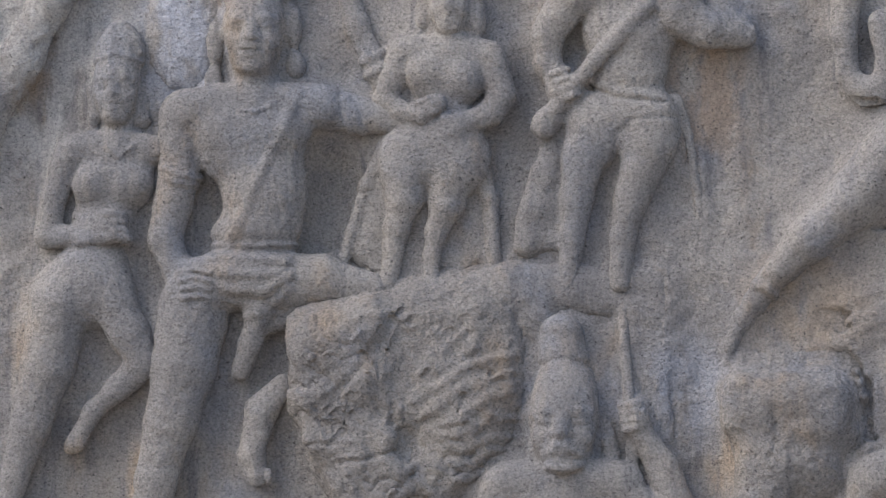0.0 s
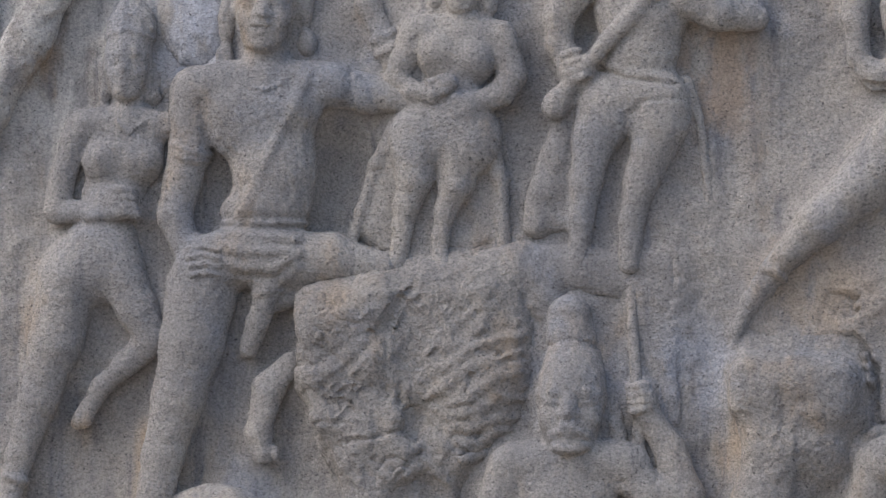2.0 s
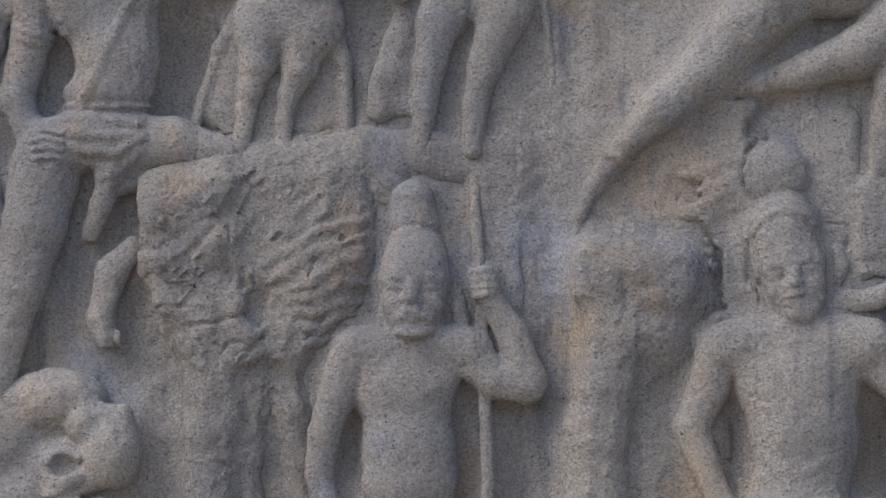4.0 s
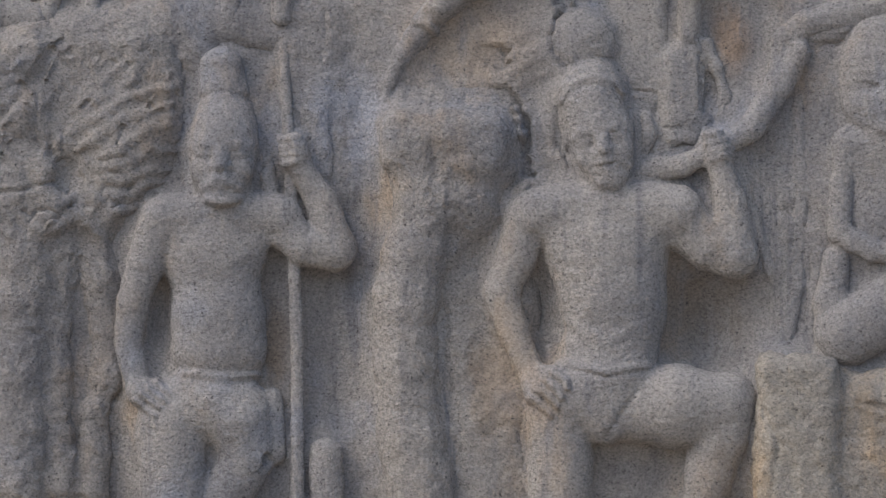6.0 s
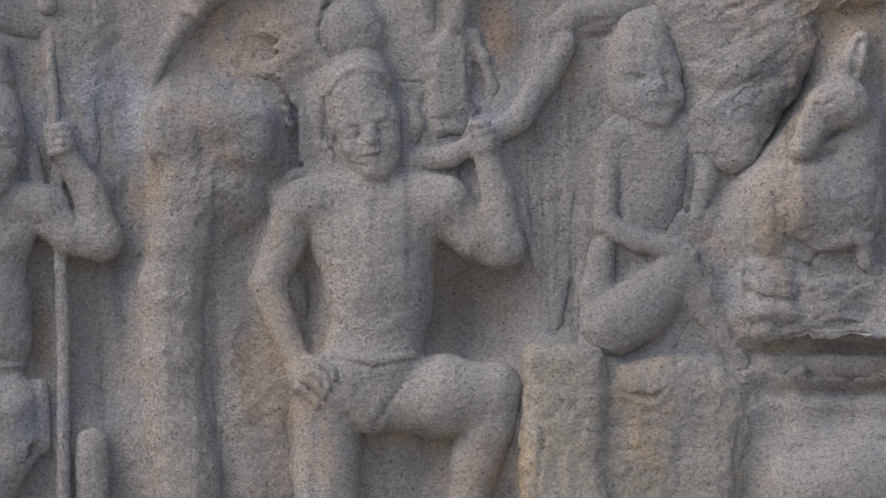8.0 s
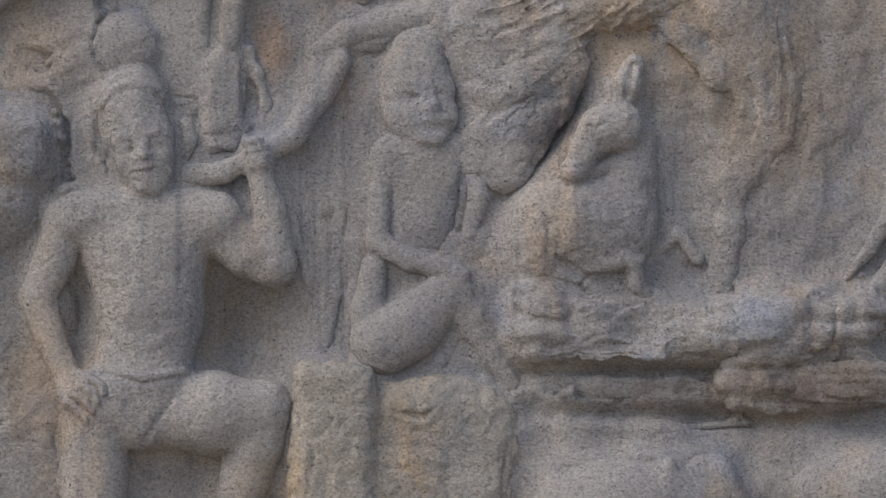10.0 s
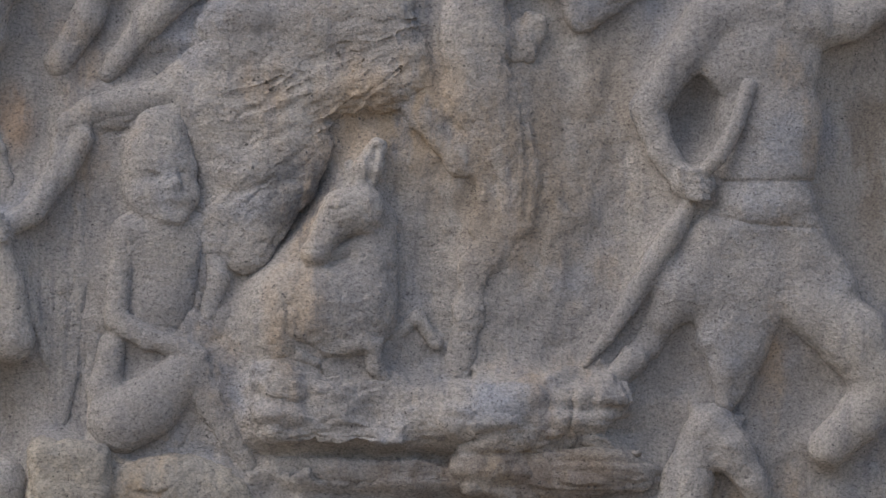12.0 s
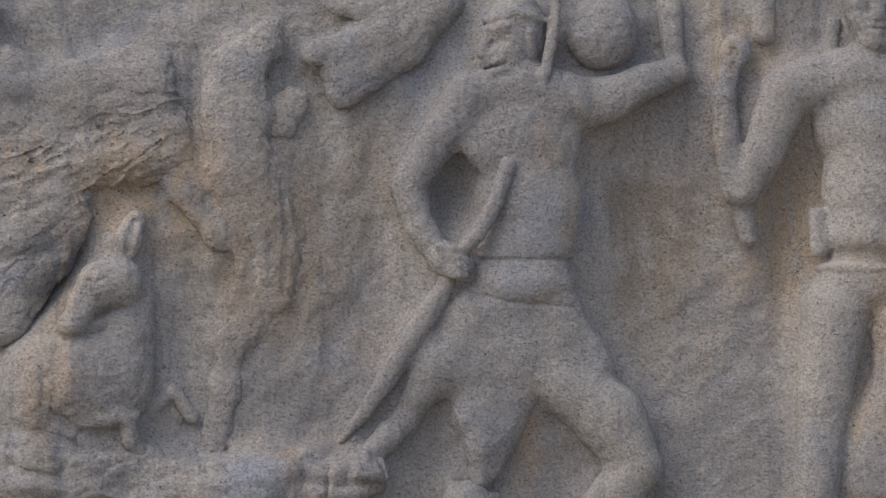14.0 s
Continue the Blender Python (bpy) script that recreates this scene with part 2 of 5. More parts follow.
                    qx, qz, qo = np.abs(u) - v[3] + s, np.abs(w) - v[4] + s, np.abs(o - v[2]) - v[5] + s
                    dist = np.sqrt(np.maximum(qx, 0) ** 2 + np.maximum(qz, 0) ** 2 + np.maximum(qo, 0) ** 2) + np.minimum(np.maximum(np.maximum(qx, qz), qo), 0) - s
            here = vol[i0[0]:i1[0], i0[1]:i1[1], i0[2]:i1[2]]
            k = max(melt, 1e-4)
            if cut:
                m = np.clip(0.5 - 0.5 * (here + dist) / k, 0, 1)
                here[...] = here + (-dist - here) * m + k * m * (1 - m)
            else:
                m = np.clip(0.5 + 0.5 * (here - dist) / k, 0, 1)
                here[...] = here + (dist - here) * m - k * m * (1 - m)
        vol -= rise[:, :, None]
        for k in range(3):
            for end in (0, -1):
                s = [slice(None)] * 3
                s[k] = end
                vol[tuple(s)] = np.maximum(vol[tuple(s)], h * 0.5)
        verts, faces = surface(vol, h)
        p = np.stack([lo[0] + verts[:, 0] * h, -(lo[2] + verts[:, 2] * h), lo[1] + verts[:, 1] * h], 1)
        nrm = vertex_normals(p, faces)
        move = worn * fractal(p, 11, 3, seed) + worn * 0.8 * fractal(p, 45, 2, seed + 5)
        if crag:
            q = p * np.array(lay)
            move = move + crag * (crags(q, crag_scale, 4, seed + 9) - 0.6) + crag * 0.8 * fractal(q, crag_scale * 0.45, 2, seed + 20)
        p = p + nrm * move[:, None]
        p[:, 1] *= flat
        ix, iz = ((p[:, 0] - FINE_X[0]) / GRID + 0.5).astype(int), ((p[:, 2] - FINE_Z[0]) / GRID + 0.5).astype(int)
        on = (ix >= 0) & (ix < len(FINE_X)) & (iz >= 0) & (iz < len(FINE_Z))
        np.maximum.at(STANDS_OUT, (ix[on], iz[on]), -p[on, 1])
        return tagged(solid_mesh(name, p, faces, material), label, category)


def surface(vol, h):
    """The zero surface of a volume, as quads."""
    inside = vol < 0
    n = np.array(vol.shape) - 1
    total, count = np.zeros((*n, 3), np.float32), np.zeros(tuple(n), np.int8)
    for ax in range(3):
        others = [k for k in range(3) if k != ax]
        for p in (0, 1):
            for q in (0, 1):
                off = [0, 0, 0]
                off[others[0]], off[others[1]] = p, q
                far = list(off)
                far[ax] = 1
                s0 = tuple(slice(off[k], off[k] + n[k]) for k in range(3))
                s1 = tuple(slice(far[k], far[k] + n[k]) for k in range(3))
                hit = np.nonzero(inside[s0] != inside[s1])
                v0, v1 = vol[s0][hit], vol[s1][hit]
                pos = np.tile(np.array(off, np.float32), (len(v0), 1))
                pos[:, ax] = v0 / (v0 - v1)
                total[hit] += pos
                count[hit] += 1
    cells = np.nonzero(count)
    number = np.full(tuple(n), -1, np.int32)
    number[cells] = np.arange(len(cells[0]))
    verts = np.stack(cells, 1) + total[cells] / count[cells][:, None]
    faces = []
    for ax in range(3):
        b, c = (ax + 1) % 3, (ax + 2) % 3
        s0, s1 = [slice(None)] * 3, [slice(None)] * 3
        s0[ax], s1[ax] = slice(0, n[ax]), slice(1, n[ax] + 1)
        for k in (b, c):
            s0[k] = s1[k] = slice(1, n[k])
        a0, a1 = inside[tuple(s0)], inside[tuple(s1)]
        e = np.stack(np.nonzero(a0 != a1), 1)
        flip = a0[tuple(e.T)]
        e = e.copy()
        e[:, b] += 1
        e[:, c] += 1

        def cell(db, dc):
            i = e.copy()
            i[:, b] -= db
            i[:, c] -= dc
            return number[tuple(i.T)]

        q = np.stack([cell(1, 1), cell(0, 1), cell(0, 0), cell(1, 0)], 1)
        q[~flip] = q[~flip][:, ::-1]
        faces.append(q[:, ::-1])
    return verts.astype(np.float64), np.concatenate(faces)


# ---- the cliff and the ground ----
def swell(x, z, cx, cz, rx, rz, turn=0.0):
    """A soft rise, 1 at its middle."""
    a = radians(turn)
    u, w = (x - cx) * math.cos(a) - (z - cz) * math.sin(a), (x - cx) * math.sin(a) + (z - cz) * math.cos(a)
    return np.exp(-((u / rx) ** 2 + (w / rz) ** 2))


def blurred(a, cells):
    """Gaussian blur of a grid."""
    r = np.arange(-3 * cells, 3 * cells + 1)
    k = np.exp(-0.5 * (r / cells) ** 2)
    k /= k.sum()
    for ax in (0, 1):
        pad = [(0, 0), (0, 0)]
        pad[ax] = (3 * cells, 3 * cells)
        b = np.pad(a, pad, mode="edge")
        a = sum(w * (b[i:i + a.shape[0], :] if ax == 0 else b[:, i:i + a.shape[1]]) for i, w in enumerate(k))
    return a


def cliff():
    """The cliff's face: hollowed ground between the carvings, rising to meet each of them."""
    xs = np.concatenate([np.linspace(-14, FINE_X[0] - GRID, 60), FINE_X, np.linspace(FINE_X[-1] + GRID, 14, 60)])
    zs = np.concatenate([np.linspace(-0.3, FINE_Z[0] - GRID, 40), FINE_Z, np.linspace(FINE_Z[-1] + GRID, 8.5, 60)])
    gx, gz = np.meshgrid(xs, zs, indexing="ij")
    x, z = gx.ravel(), gz.ravel()
    p = np.stack([x, 0 * x, z], 1)
    q = p * np.array([1, 1, 0.45])
    out = 0.035 * fractal(p, 0.9, 2, 3) + 0.014 * fractal(q, 3.5, 3, 11) + 0.006 * fractal(p, 14, 3, 17) + 0.003 * fractal(p, 60, 2, 23)
    out = out - 0.02 + 0.010 * fractal(p * np.array([1, 1, 0.12]), 8, 2, 41)
    for cx, cz, rx, rz, turn, depth in HOLLOWS:
        out = out + depth * swell(x, z, cx, cz, rx, rz, turn)
    for cx, cz, rx, rz, slope, depth in ROUGH:
        c, s = math.cos(radians(slope)), math.sin(radians(slope))
        bed = np.stack([0.4 * (x * c + z * s), 0 * x, 1.5 * (z * c - x * s)], 1)
        out = out + swell(x, z, cx, cz, rx, rz) * depth * (crags(bed, 7, 4, 31) - 0.6)
    meet = np.clip(0.44 * blurred(STANDS_OUT, 2) + 0.30 * blurred(STANDS_OUT, 6) + 0.10 * blurred(STANDS_OUT, 14), 0, None)
    out = out.reshape(gx.shape)
    out[60:60 + len(FINE_X), 40:40 + len(FINE_Z)] += meet * np.clip(np.minimum(np.minimum(FINE_X - FINE_X[0], FINE_X[-1] - FINE_X)[:, None], np.minimum(FINE_Z - FINE_Z[0], FINE_Z[-1] - FINE_Z)[None, :]) * 6, 0, 1)
    fine = out[60:60 + len(FINE_X), 40:40 + len(FINE_Z)]
    inner = blurred((STANDS_OUT > 0.015).astype(float), 2) > 0.8
    fine[...] = np.where(inner & (STANDS_OUT > np.maximum(0.015, fine - 0.03)), np.minimum(fine, blurred(STANDS_OUT, 1) - 0.006), fine)
    out = out.ravel()
    nx, nz = len(xs), len(zs)
    front = np.stack([x, -out, z], 1)
    back = np.stack([x, 0 * x + 1.2, z], 1)
    i = np.arange(nx * nz).reshape(nx, nz)
    quads = lambda a, b, c, d: np.stack([a.ravel(), b.ravel(), c.ravel(), d.ravel()], 1)
    f = quads(i[:-1, :-1], i[1:, :-1], i[1:, 1:], i[:-1, 1:])
    j = i + nx * nz
    rim = [quads(i[:-1, -1], i[1:, -1], j[1:, -1], j[:-1, -1]), quads(j[:-1, 0], j[1:, 0], i[1:, 0], i[:-1, 0]),
           quads(j[0, :-1], i[0, :-1], i[0, 1:], j[0, 1:]), quads(i[-1, :-1], j[-1, :-1], j[-1, 1:], i[-1, 1:])]
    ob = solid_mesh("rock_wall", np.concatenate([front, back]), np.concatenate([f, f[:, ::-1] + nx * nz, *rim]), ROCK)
    return tagged(ob, "weathered grey-brown granite cliff face with rain streaks", "rock wall", kind="structure")


# hollows: x, z, half-widths, slope, depth; rough beds: x, z, half-widths, slope of the beds, relief
HOLLOWS = ((-0.608, 2.519, 0.05, 0.14, 0, -0.05), (-0.091, 2.463, 0.12, 0.16, 0, -0.06), (-1.72, 2.515, 0.04, 0.14, 0, -0.04), (-1.196, 2.475, 0.07, 0.3, 0, -0.04), (2.591, 3.217, 0.16, 0.4, 0, -0.05), (2.014, 3.365, 0.06, 0.12, 0, -0.05), (3.048, 3.236, 0.06, 0.3, 0, -0.04), (-2.227, 3.733, 0.08, 0.14, 0, -0.05),
           (-2.3, 3.5, 0.16, 0.3, 0, -0.05), (0.78, 3.03, 0.05, 0.24, 32, -0.07), (1.15, 2.33, 0.5, 0.03, 0, -0.06), (1.3, 2.2, 0.5, 0.025, 2, -0.05))
ROUGH = ((0.76, 3.24, 0.26, 0.3, 48, 0.08), (0.75, 3.6, 0.5, 0.35, 12, 0.06), (1.35, 2.3, 0.7, 0.18, 2, 0.06), (-0.5, 3.3, 0.3, 0.25, 20, 0.03), (1.5, 3.2, 0.6, 0.5, 70, 0.02))

ground = solid_mesh("ground", np.array([(-900, -900, 0), (900, -900, 0), (900, 900, 0), (-900, 900, 0)], float), np.array([(0, 1, 2, 3)]), SAND)
tagged(ground, "flat trodden sandy earth before the cliff", "ground", kind="structure")


# ---- the carvings ----


def slender_woman():
    """The slender woman at the edge of the panel."""
    f = Form(0.006, 0.02)
    f.face(-2.892, 4.036, 0.043, 0.143, 0.225, -0.1, 0)
    f.blob(-2.885, 4.155, 0.024, 0.078, 0.084, 0.067, 0)
    f.blob(-2.888, 4.221, 0.02, 0.034, 0.034, 0.04, 0)
    f.band(0.006, (-2.965, 4.122, 0.013), (-2.887, 4.144, 0.015), (-2.809, 4.116, 0.013))
    f.blob(-2.944, 4.152, 0.059, 0.01, 0.012, 0.01, 0, melt=0.004)
    f.blob(-2.922, 4.153, 0.067, 0.01, 0.012, 0.01, 0, melt=0.004)
    f.blob(-2.899, 4.154, 0.076, 0.01, 0.012, 0.01, 0, melt=0.004)
    f.blob(-2.876, 4.155, 0.084, 0.01, 0.012, 0.01, 0, melt=0.004)
    f.blob(-2.856, 4.152, 0.076, 0.01, 0.012, 0.01, 0, melt=0.004)
    f.blob(-2.837, 4.149, 0.067, 0.01, 0.012, 0.01, 0, melt=0.004)
    f.blob(-2.817, 4.146, 0.059, 0.01, 0.012, 0.01, 0, melt=0.004)
    f.blob(-2.918, 4.184, 0.067, 0.008, 0.01, 0.01, 0, melt=0.004)
    f.blob(-2.897, 4.186, 0.074, 0.008, 0.01, 0.01, 0, melt=0.004)
    f.blob(-2.877, 4.188, 0.081, 0.008, 0.01, 0.01, 0, melt=0.004)
    f.blob(-2.858, 4.184, 0.074, 0.008, 0.01, 0.01, 0, melt=0.004)
    f.blob(-2.84, 4.181, 0.067, 0.008, 0.01, 0.01, 0, melt=0.004)
    f.limb((-2.968, 4.038, 0.029, 0.02), (-2.965, 3.95, 0.028, 0.017), (-2.972, 3.898, 0.025, 0.012))
    f.blob(-2.818, 3.985, 0.007, 0.027, 0.06, 0.03, 0)
    f.blob(-2.815, 3.938, 0.02, 0.02, 0.02, 0.023, 0)
    f.limb((-2.89, 3.939, 0.03, 0.043), (-2.889, 3.869, 0.027, 0.053))
    f.limb((-3.028, 3.858, 0.043, 0.047), (-2.897, 3.855, 0.037, 0.053), (-2.772, 3.84, 0.043, 0.047))
    f.blob(-2.9, 3.765, 0.02, 0.12, 0.13, 0.087, 0)
    f.blob(-2.964, 3.737, 0.06, 0.063, 0.063, 0.067, 0)
    f.blob(-2.843, 3.735, 0.057, 0.063, 0.063, 0.067, 0)
    f.blob(-2.939, 3.626, 0.02, 0.1, 0.1, 0.077, 0)
    f.blob(-2.968, 3.496, 0.02, 0.11, 0.083, 0.083, 0)
    f.limb((-3.042, 3.84, 0.043, 0.048), (-3.087, 3.705, 0.04, 0.042), (-3.111, 3.598, 0.04, 0.04), melt=0.012)
    f.limb((-3.11, 3.587, 0.043, 0.04), (-3.012, 3.582, 0.06, 0.032), (-2.918, 3.586, 0.087, 0.028), melt=0.012)
    f.blob(-2.916, 3.609, 0.093, 0.06, 0.037, 0.03, 0)
    f.fingers(-2.93, 3.61, 0.11, 0.077, -0.007, 0, -0.022, 0.013, 4)
    f.limb((-2.995, 3.569, 0.092, 0.02), (-2.853, 3.568, 0.1, 0.02))
    f.band(0.007, (-2.924, 3.862, 0.009), (-2.88, 3.814, 0.011), (-2.831, 3.854, 0.009))
    f.blob(-3.02, 3.41, 0.02, 0.142, 0.117, 0.097, 0)
    f.blob(-2.966, 3.408, 0.023, 0.137, 0.103, 0.093, 0)
    f.limb((-3.069, 3.375, 0.033, 0.1), (-3.107, 3.185, 0.033, 0.083), (-3.162, 3.013, 0.03, 0.06), (-3.218, 2.842, 0.023, 0.043), (-3.252, 2.706, 0.02, 0.037))
    f.band(0.011, (-3.263, 2.777, 0.018), (-3.223, 2.766, 0.02), (-3.191, 2.759, 0.018))
    f.limb((-2.908, 3.378, 0.043, 0.073), (-2.853, 3.281, 0.05, 0.063), (-2.809, 3.194, 0.047, 0.053))
    f.limb((-2.81, 3.181, 0.04, 0.047), (-2.891, 3.115, 0.03, 0.038), (-2.971, 3.045, 0.02, 0.03), (-3.025, 2.952, 0.013, 0.027), (-3.044, 2.936, 0.007, 0.017))
    return f.skin("relief_figure", STONE, "carved granite woman with tall headdress and folded arm", "stone figure", seed=1)


def tall_man():
    """The large man who leans on his hip, with an arm stretched out."""
    f = Form(0.006, 0.02)
    f.face(-2.457, 4.192, 0.073, 0.197, 0.275, 0, 0)
    f.blob(-2.461, 4.342, 0.057, 0.117, 0.083, 0.083, 0)
    f.blob(-2.586, 4.165, 0.04, 0.027, 0.077, 0.037, 0)
    f.blob(-2.591, 4.051, 0.05, 0.027, 0.03, 0.03, 0)
    f.blob(-2.332, 4.085, 0.047, 0.032, 0.04, 0.037, 0)
    f.blob(-2.341, 4.21, 0.04, 0.027, 0.067, 0.033, 0)
    f.limb((-2.457, 4.071, 0.05, 0.073), (-2.455, 3.994, 0.04, 0.083))
    f.limb((-2.647, 3.949, 0.078, 0.073), (-2.462, 3.968, 0.057, 0.08), (-2.25, 3.952, 0.075, 0.067))
    f.blob(-2.482, 3.863, 0.043, 0.18, 0.147, 0.12, 0)
    f.blob(-2.434, 3.705, 0.043, 0.133, 0.175, 0.113, 0)
    f.blob(-2.463, 3.576, 0.043, 0.137, 0.075, 0.103, 0)
    f.blob(-2.551, 3.891, 0.093, 0.083, 0.067, 0.067, 0)
    f.blob(-2.368, 3.886, 0.093, 0.08, 0.067, 0.067, 0)
    f.limb((-2.678, 3.946, 0.05, 0.08), (-2.697, 3.781, 0.05, 0.063), (-2.718, 3.677, 0.05, 0.06), (-2.74, 3.563, 0.057, 0.055), (-2.692, 3.439, 0.073, 0.04), melt=0.012)
    f.band(0.011, (-2.744, 3.775, 0.018), (-2.69, 3.752, 0.02), (-2.627, 3.747, 0.018))
    f.band(0.01, (-2.744, 3.754, 0.017), (-2.69, 3.73, 0.018), (-2.627, 3.726, 0.017))
    f.blob(-2.659, 3.406, 0.117, 0.06, 0.043, 0.037, 0)
    f.band(0.013, (-2.687, 3.453, 0.013), (-2.64, 3.46, 0.015), (-2.588, 3.445, 0.012))
    f.band(0.013, (-2.682, 3.425, 0.013), (-2.635, 3.433, 0.015), (-2.584, 3.419, 0.012))
    f.band(0.013, (-2.676, 3.397, 0.013), (-2.63, 3.405, 0.015), (-2.581, 3.393, 0.012))
    f.band(0.013, (-2.671, 3.37, 0.013), (-2.624, 3.377, 0.015), (-2.577, 3.368, 0.012))
    f.limb((-2.265, 3.953, 0.04, 0.07), (-2.16, 3.933, 0.04, 0.058), (-2.023, 3.905, 0.03, 0.047), melt=0.012)
    f.limb((-2.019, 3.909, 0.023, 0.043), (-2.085, 4.065, 0.023, 0.038), (-2.147, 4.207, 0.02, 0.037), (-2.191, 4.349, 0.02, 0.033))
    f.band(0.009, (-2.139, 4.088, 0.017), (-2.094, 4.1, 0.017), (-2.063, 4.12, 0.015))
    f.band(0.009, (-2.129, 4.044, 0.017), (-2.08, 4.058, 0.017), (-2.046, 4.081, 0.015))
    f.band(0.01, (-2.151, 3.932, 0.018), (-2.134, 3.862, 0.018))
    f.band(0.009, (-2.177, 3.976, 0.017), (-2.163, 3.866, 0.017))
    f.blob(-2.488, 3.438, 0.043, 0.213, 0.097, 0.12, 0)
    f.band(0.009, (-2.688, 3.479, 0.024), (-2.557, 3.502, 0.024), (-2.349, 3.479, 0.022))
    f.band(0.009, (-2.679, 3.444, 0.022), (-2.539, 3.389, 0.024), (-2.418, 3.383, 0.024), (-2.34, 3.436, 0.022))
    f.band(0.010, (-2.644, 3.417, 0.022), (-2.521, 3.346, 0.024), (-2.409, 3.338, 0.026), (-2.348, 3.388, 0.022))
    f.band(0.007, (-2.661, 3.492, 0.018), (-2.522, 3.44, 0.02), (-2.383, 3.437, 0.02))
    f.band(0.009, (-2.591, 3.373, 0.022), (-2.487, 3.319, 0.024), (-2.4, 3.326, 0.022))
    f.limb((-2.65, 3.347, 0.043, 0.113), (-2.683, 3.175, 0.047, 0.1), (-2.728, 3.004, 0.043, 0.08), (-2.772, 2.834, 0.04, 0.063), (-2.8, 2.664, 0.033, 0.057))
    f.limb((-2.426, 3.418, 0.05, 0.093), (-2.255, 3.421, 0.04, 0.077), (-2.102, 3.389, 0.023, 0.047))
    f.limb((-2.45, 3.32, 0.083, 0.037), (-2.475, 3.237, 0.06, 0.033), (-2.511, 3.152, 0.037, 0.03))
    f.limb((-2.429, 3.309, 0.033, 0.047), (-2.352, 3.325, 0.027, 0.047))
    f.limb((-2.386, 3.103, 0.023, 0.04), (-2.45, 3.036, 0.023, 0.047), (-2.481, 2.899, 0.023, 0.04), (-2.464, 2.839, 0.02, 0.037))
    f.fingers(-2.457, 2.855, 0.037, 0.003, -0.043, 0.02, -0.003, 0.01, 4)
    f.band(0.008, (-2.316, 3.989, 0.022), (-2.350, 3.900, 0.023), (-2.395, 3.815, 0.023), (-2.440, 3.735, 0.024), (-2.492, 3.620, 0.026), (-2.536, 3.53, 0.030))
    for k in range(13):
        u = k / 6 - 1
        f.blob(-2.457 + 0.105 * u, 3.997 - 0.062 * (1 - u * u), 0.150 - 0.035 * u * u, 0.008, 0.008, 0.010, 0, melt=0.004)
    f.band(0.008, (-2.592, 3.537, 0.015), (-2.453, 3.525, 0.015), (-2.314, 3.532, 0.015))
    return f.skin("relief_figure", STONE, "large carved granite man with sash and arm ring", "stone figure", seed=2)


def cloaked_woman():
    """The woman with folded arms who stands on the ledge."""
    f = Form(0.006, 0.02)
    f.face(-1.86, 4.267, 0.05, 0.13, 0.208, 0, 0)
    f.blob(-1.861, 4.376, 0.033, 0.08, 0.067, 0.06, 0)
    f.limb((-1.934, 4.308, 0.037, 0.023), (-1.942, 4.204, 0.036, 0.022))
    f.blob(-1.779, 4.2, 0.04, 0.03, 0.053, 0.03, 0)
    f.limb((-1.785, 4.302, 0.037, 0.023), (-1.779, 4.197, 0.037, 0.023))
    f.limb((-1.859, 4.169, 0.037, 0.04), (-1.857, 4.111, 0.03, 0.047))
    f.limb((-1.975, 4.119, 0.05, 0.048), (-1.853, 4.113, 0.037, 0.053), (-1.737, 4.092, 0.049, 0.047))
    f.blob(-1.872, 4.037, 0.027, 0.12, 0.12, 0.087, 0)
    f.blob(-1.934, 4.047, 0.067, 0.06, 0.06, 0.063, 0)
    f.blob(-1.815, 4.018, 0.067, 0.06, 0.06, 0.063, 0)
    f.blob(-1.888, 3.881, 0.027, 0.097, 0.1, 0.077, 0)
    f.limb((-1.996, 4.112, 0.051, 0.052), (-2.035, 4.031, 0.048, 0.045), (-2.058, 3.971, 0.043, 0.04), (-2.014, 3.926, 0.067, 0.033), (-1.941, 3.914, 0.093, 0.03), (-1.887, 3.945, 0.107, 0.023), melt=0.01)
    f.limb((-1.734, 4.079, 0.05, 0.048), (-1.704, 3.974, 0.048, 0.045), (-1.738, 3.913, 0.057, 0.04), (-1.848, 3.869, 0.087, 0.03), melt=0.01)
    f.fingers(-1.944, 3.925, 0.11, 0.06, 0.027, 0.008, -0.02, 0.012, 3)
    f.slab(-1.851, 3.874, 0.09, 0.033, 0.033, 0.027, 0, 0.013)
    f.blob(-1.996, 3.781, 0.027, 0.087, 0.117, 0.087, 0)
    f.blob(-1.841, 3.767, 0.027, 0.097, 0.103, 0.083, 0)
    f.blob(-1.901, 3.804, 0.027, 0.153, 0.1, 0.083, 0)
    f.limb((-2.005, 3.754, 0.037, 0.063), (-2.003, 3.668, 0.033, 0.057), (-2.029, 3.583, 0.027, 0.038), (-2.043, 3.516, 0.02, 0.03), (-2.057, 3.393, 0.017, 0.027))
    f.limb((-1.863, 3.731, 0.04, 0.063), (-1.876, 3.646, 0.033, 0.053), (-1.909, 3.562, 0.027, 0.033), (-1.924, 3.494, 0.02, 0.025), (-1.93, 3.382, 0.023, 0.025))
    f.slab(-1.963, 3.606, -0.023, 0.158, 0.158, 0.02, 0, 0.013, melt=0.01)
    f.limb((-2.068, 3.412, 0.03, 0.023), (-2.082, 3.378, 0.03, 0.02))
    f.limb((-1.916, 3.397, 0.037, 0.023), (-1.912, 3.368, 0.037, 0.02))
    f.limb((-2.051, 3.856, 0.007, 0.023), (-2.126, 3.711, 0.003, 0.02), (-2.172, 3.575, 0, 0.018), (-2.203, 3.473, -0.003, 0.018))
    f.limb((-2.059, 3.768, -0.037, 0.053), (-2.126, 3.53, -0.06, 0.07))
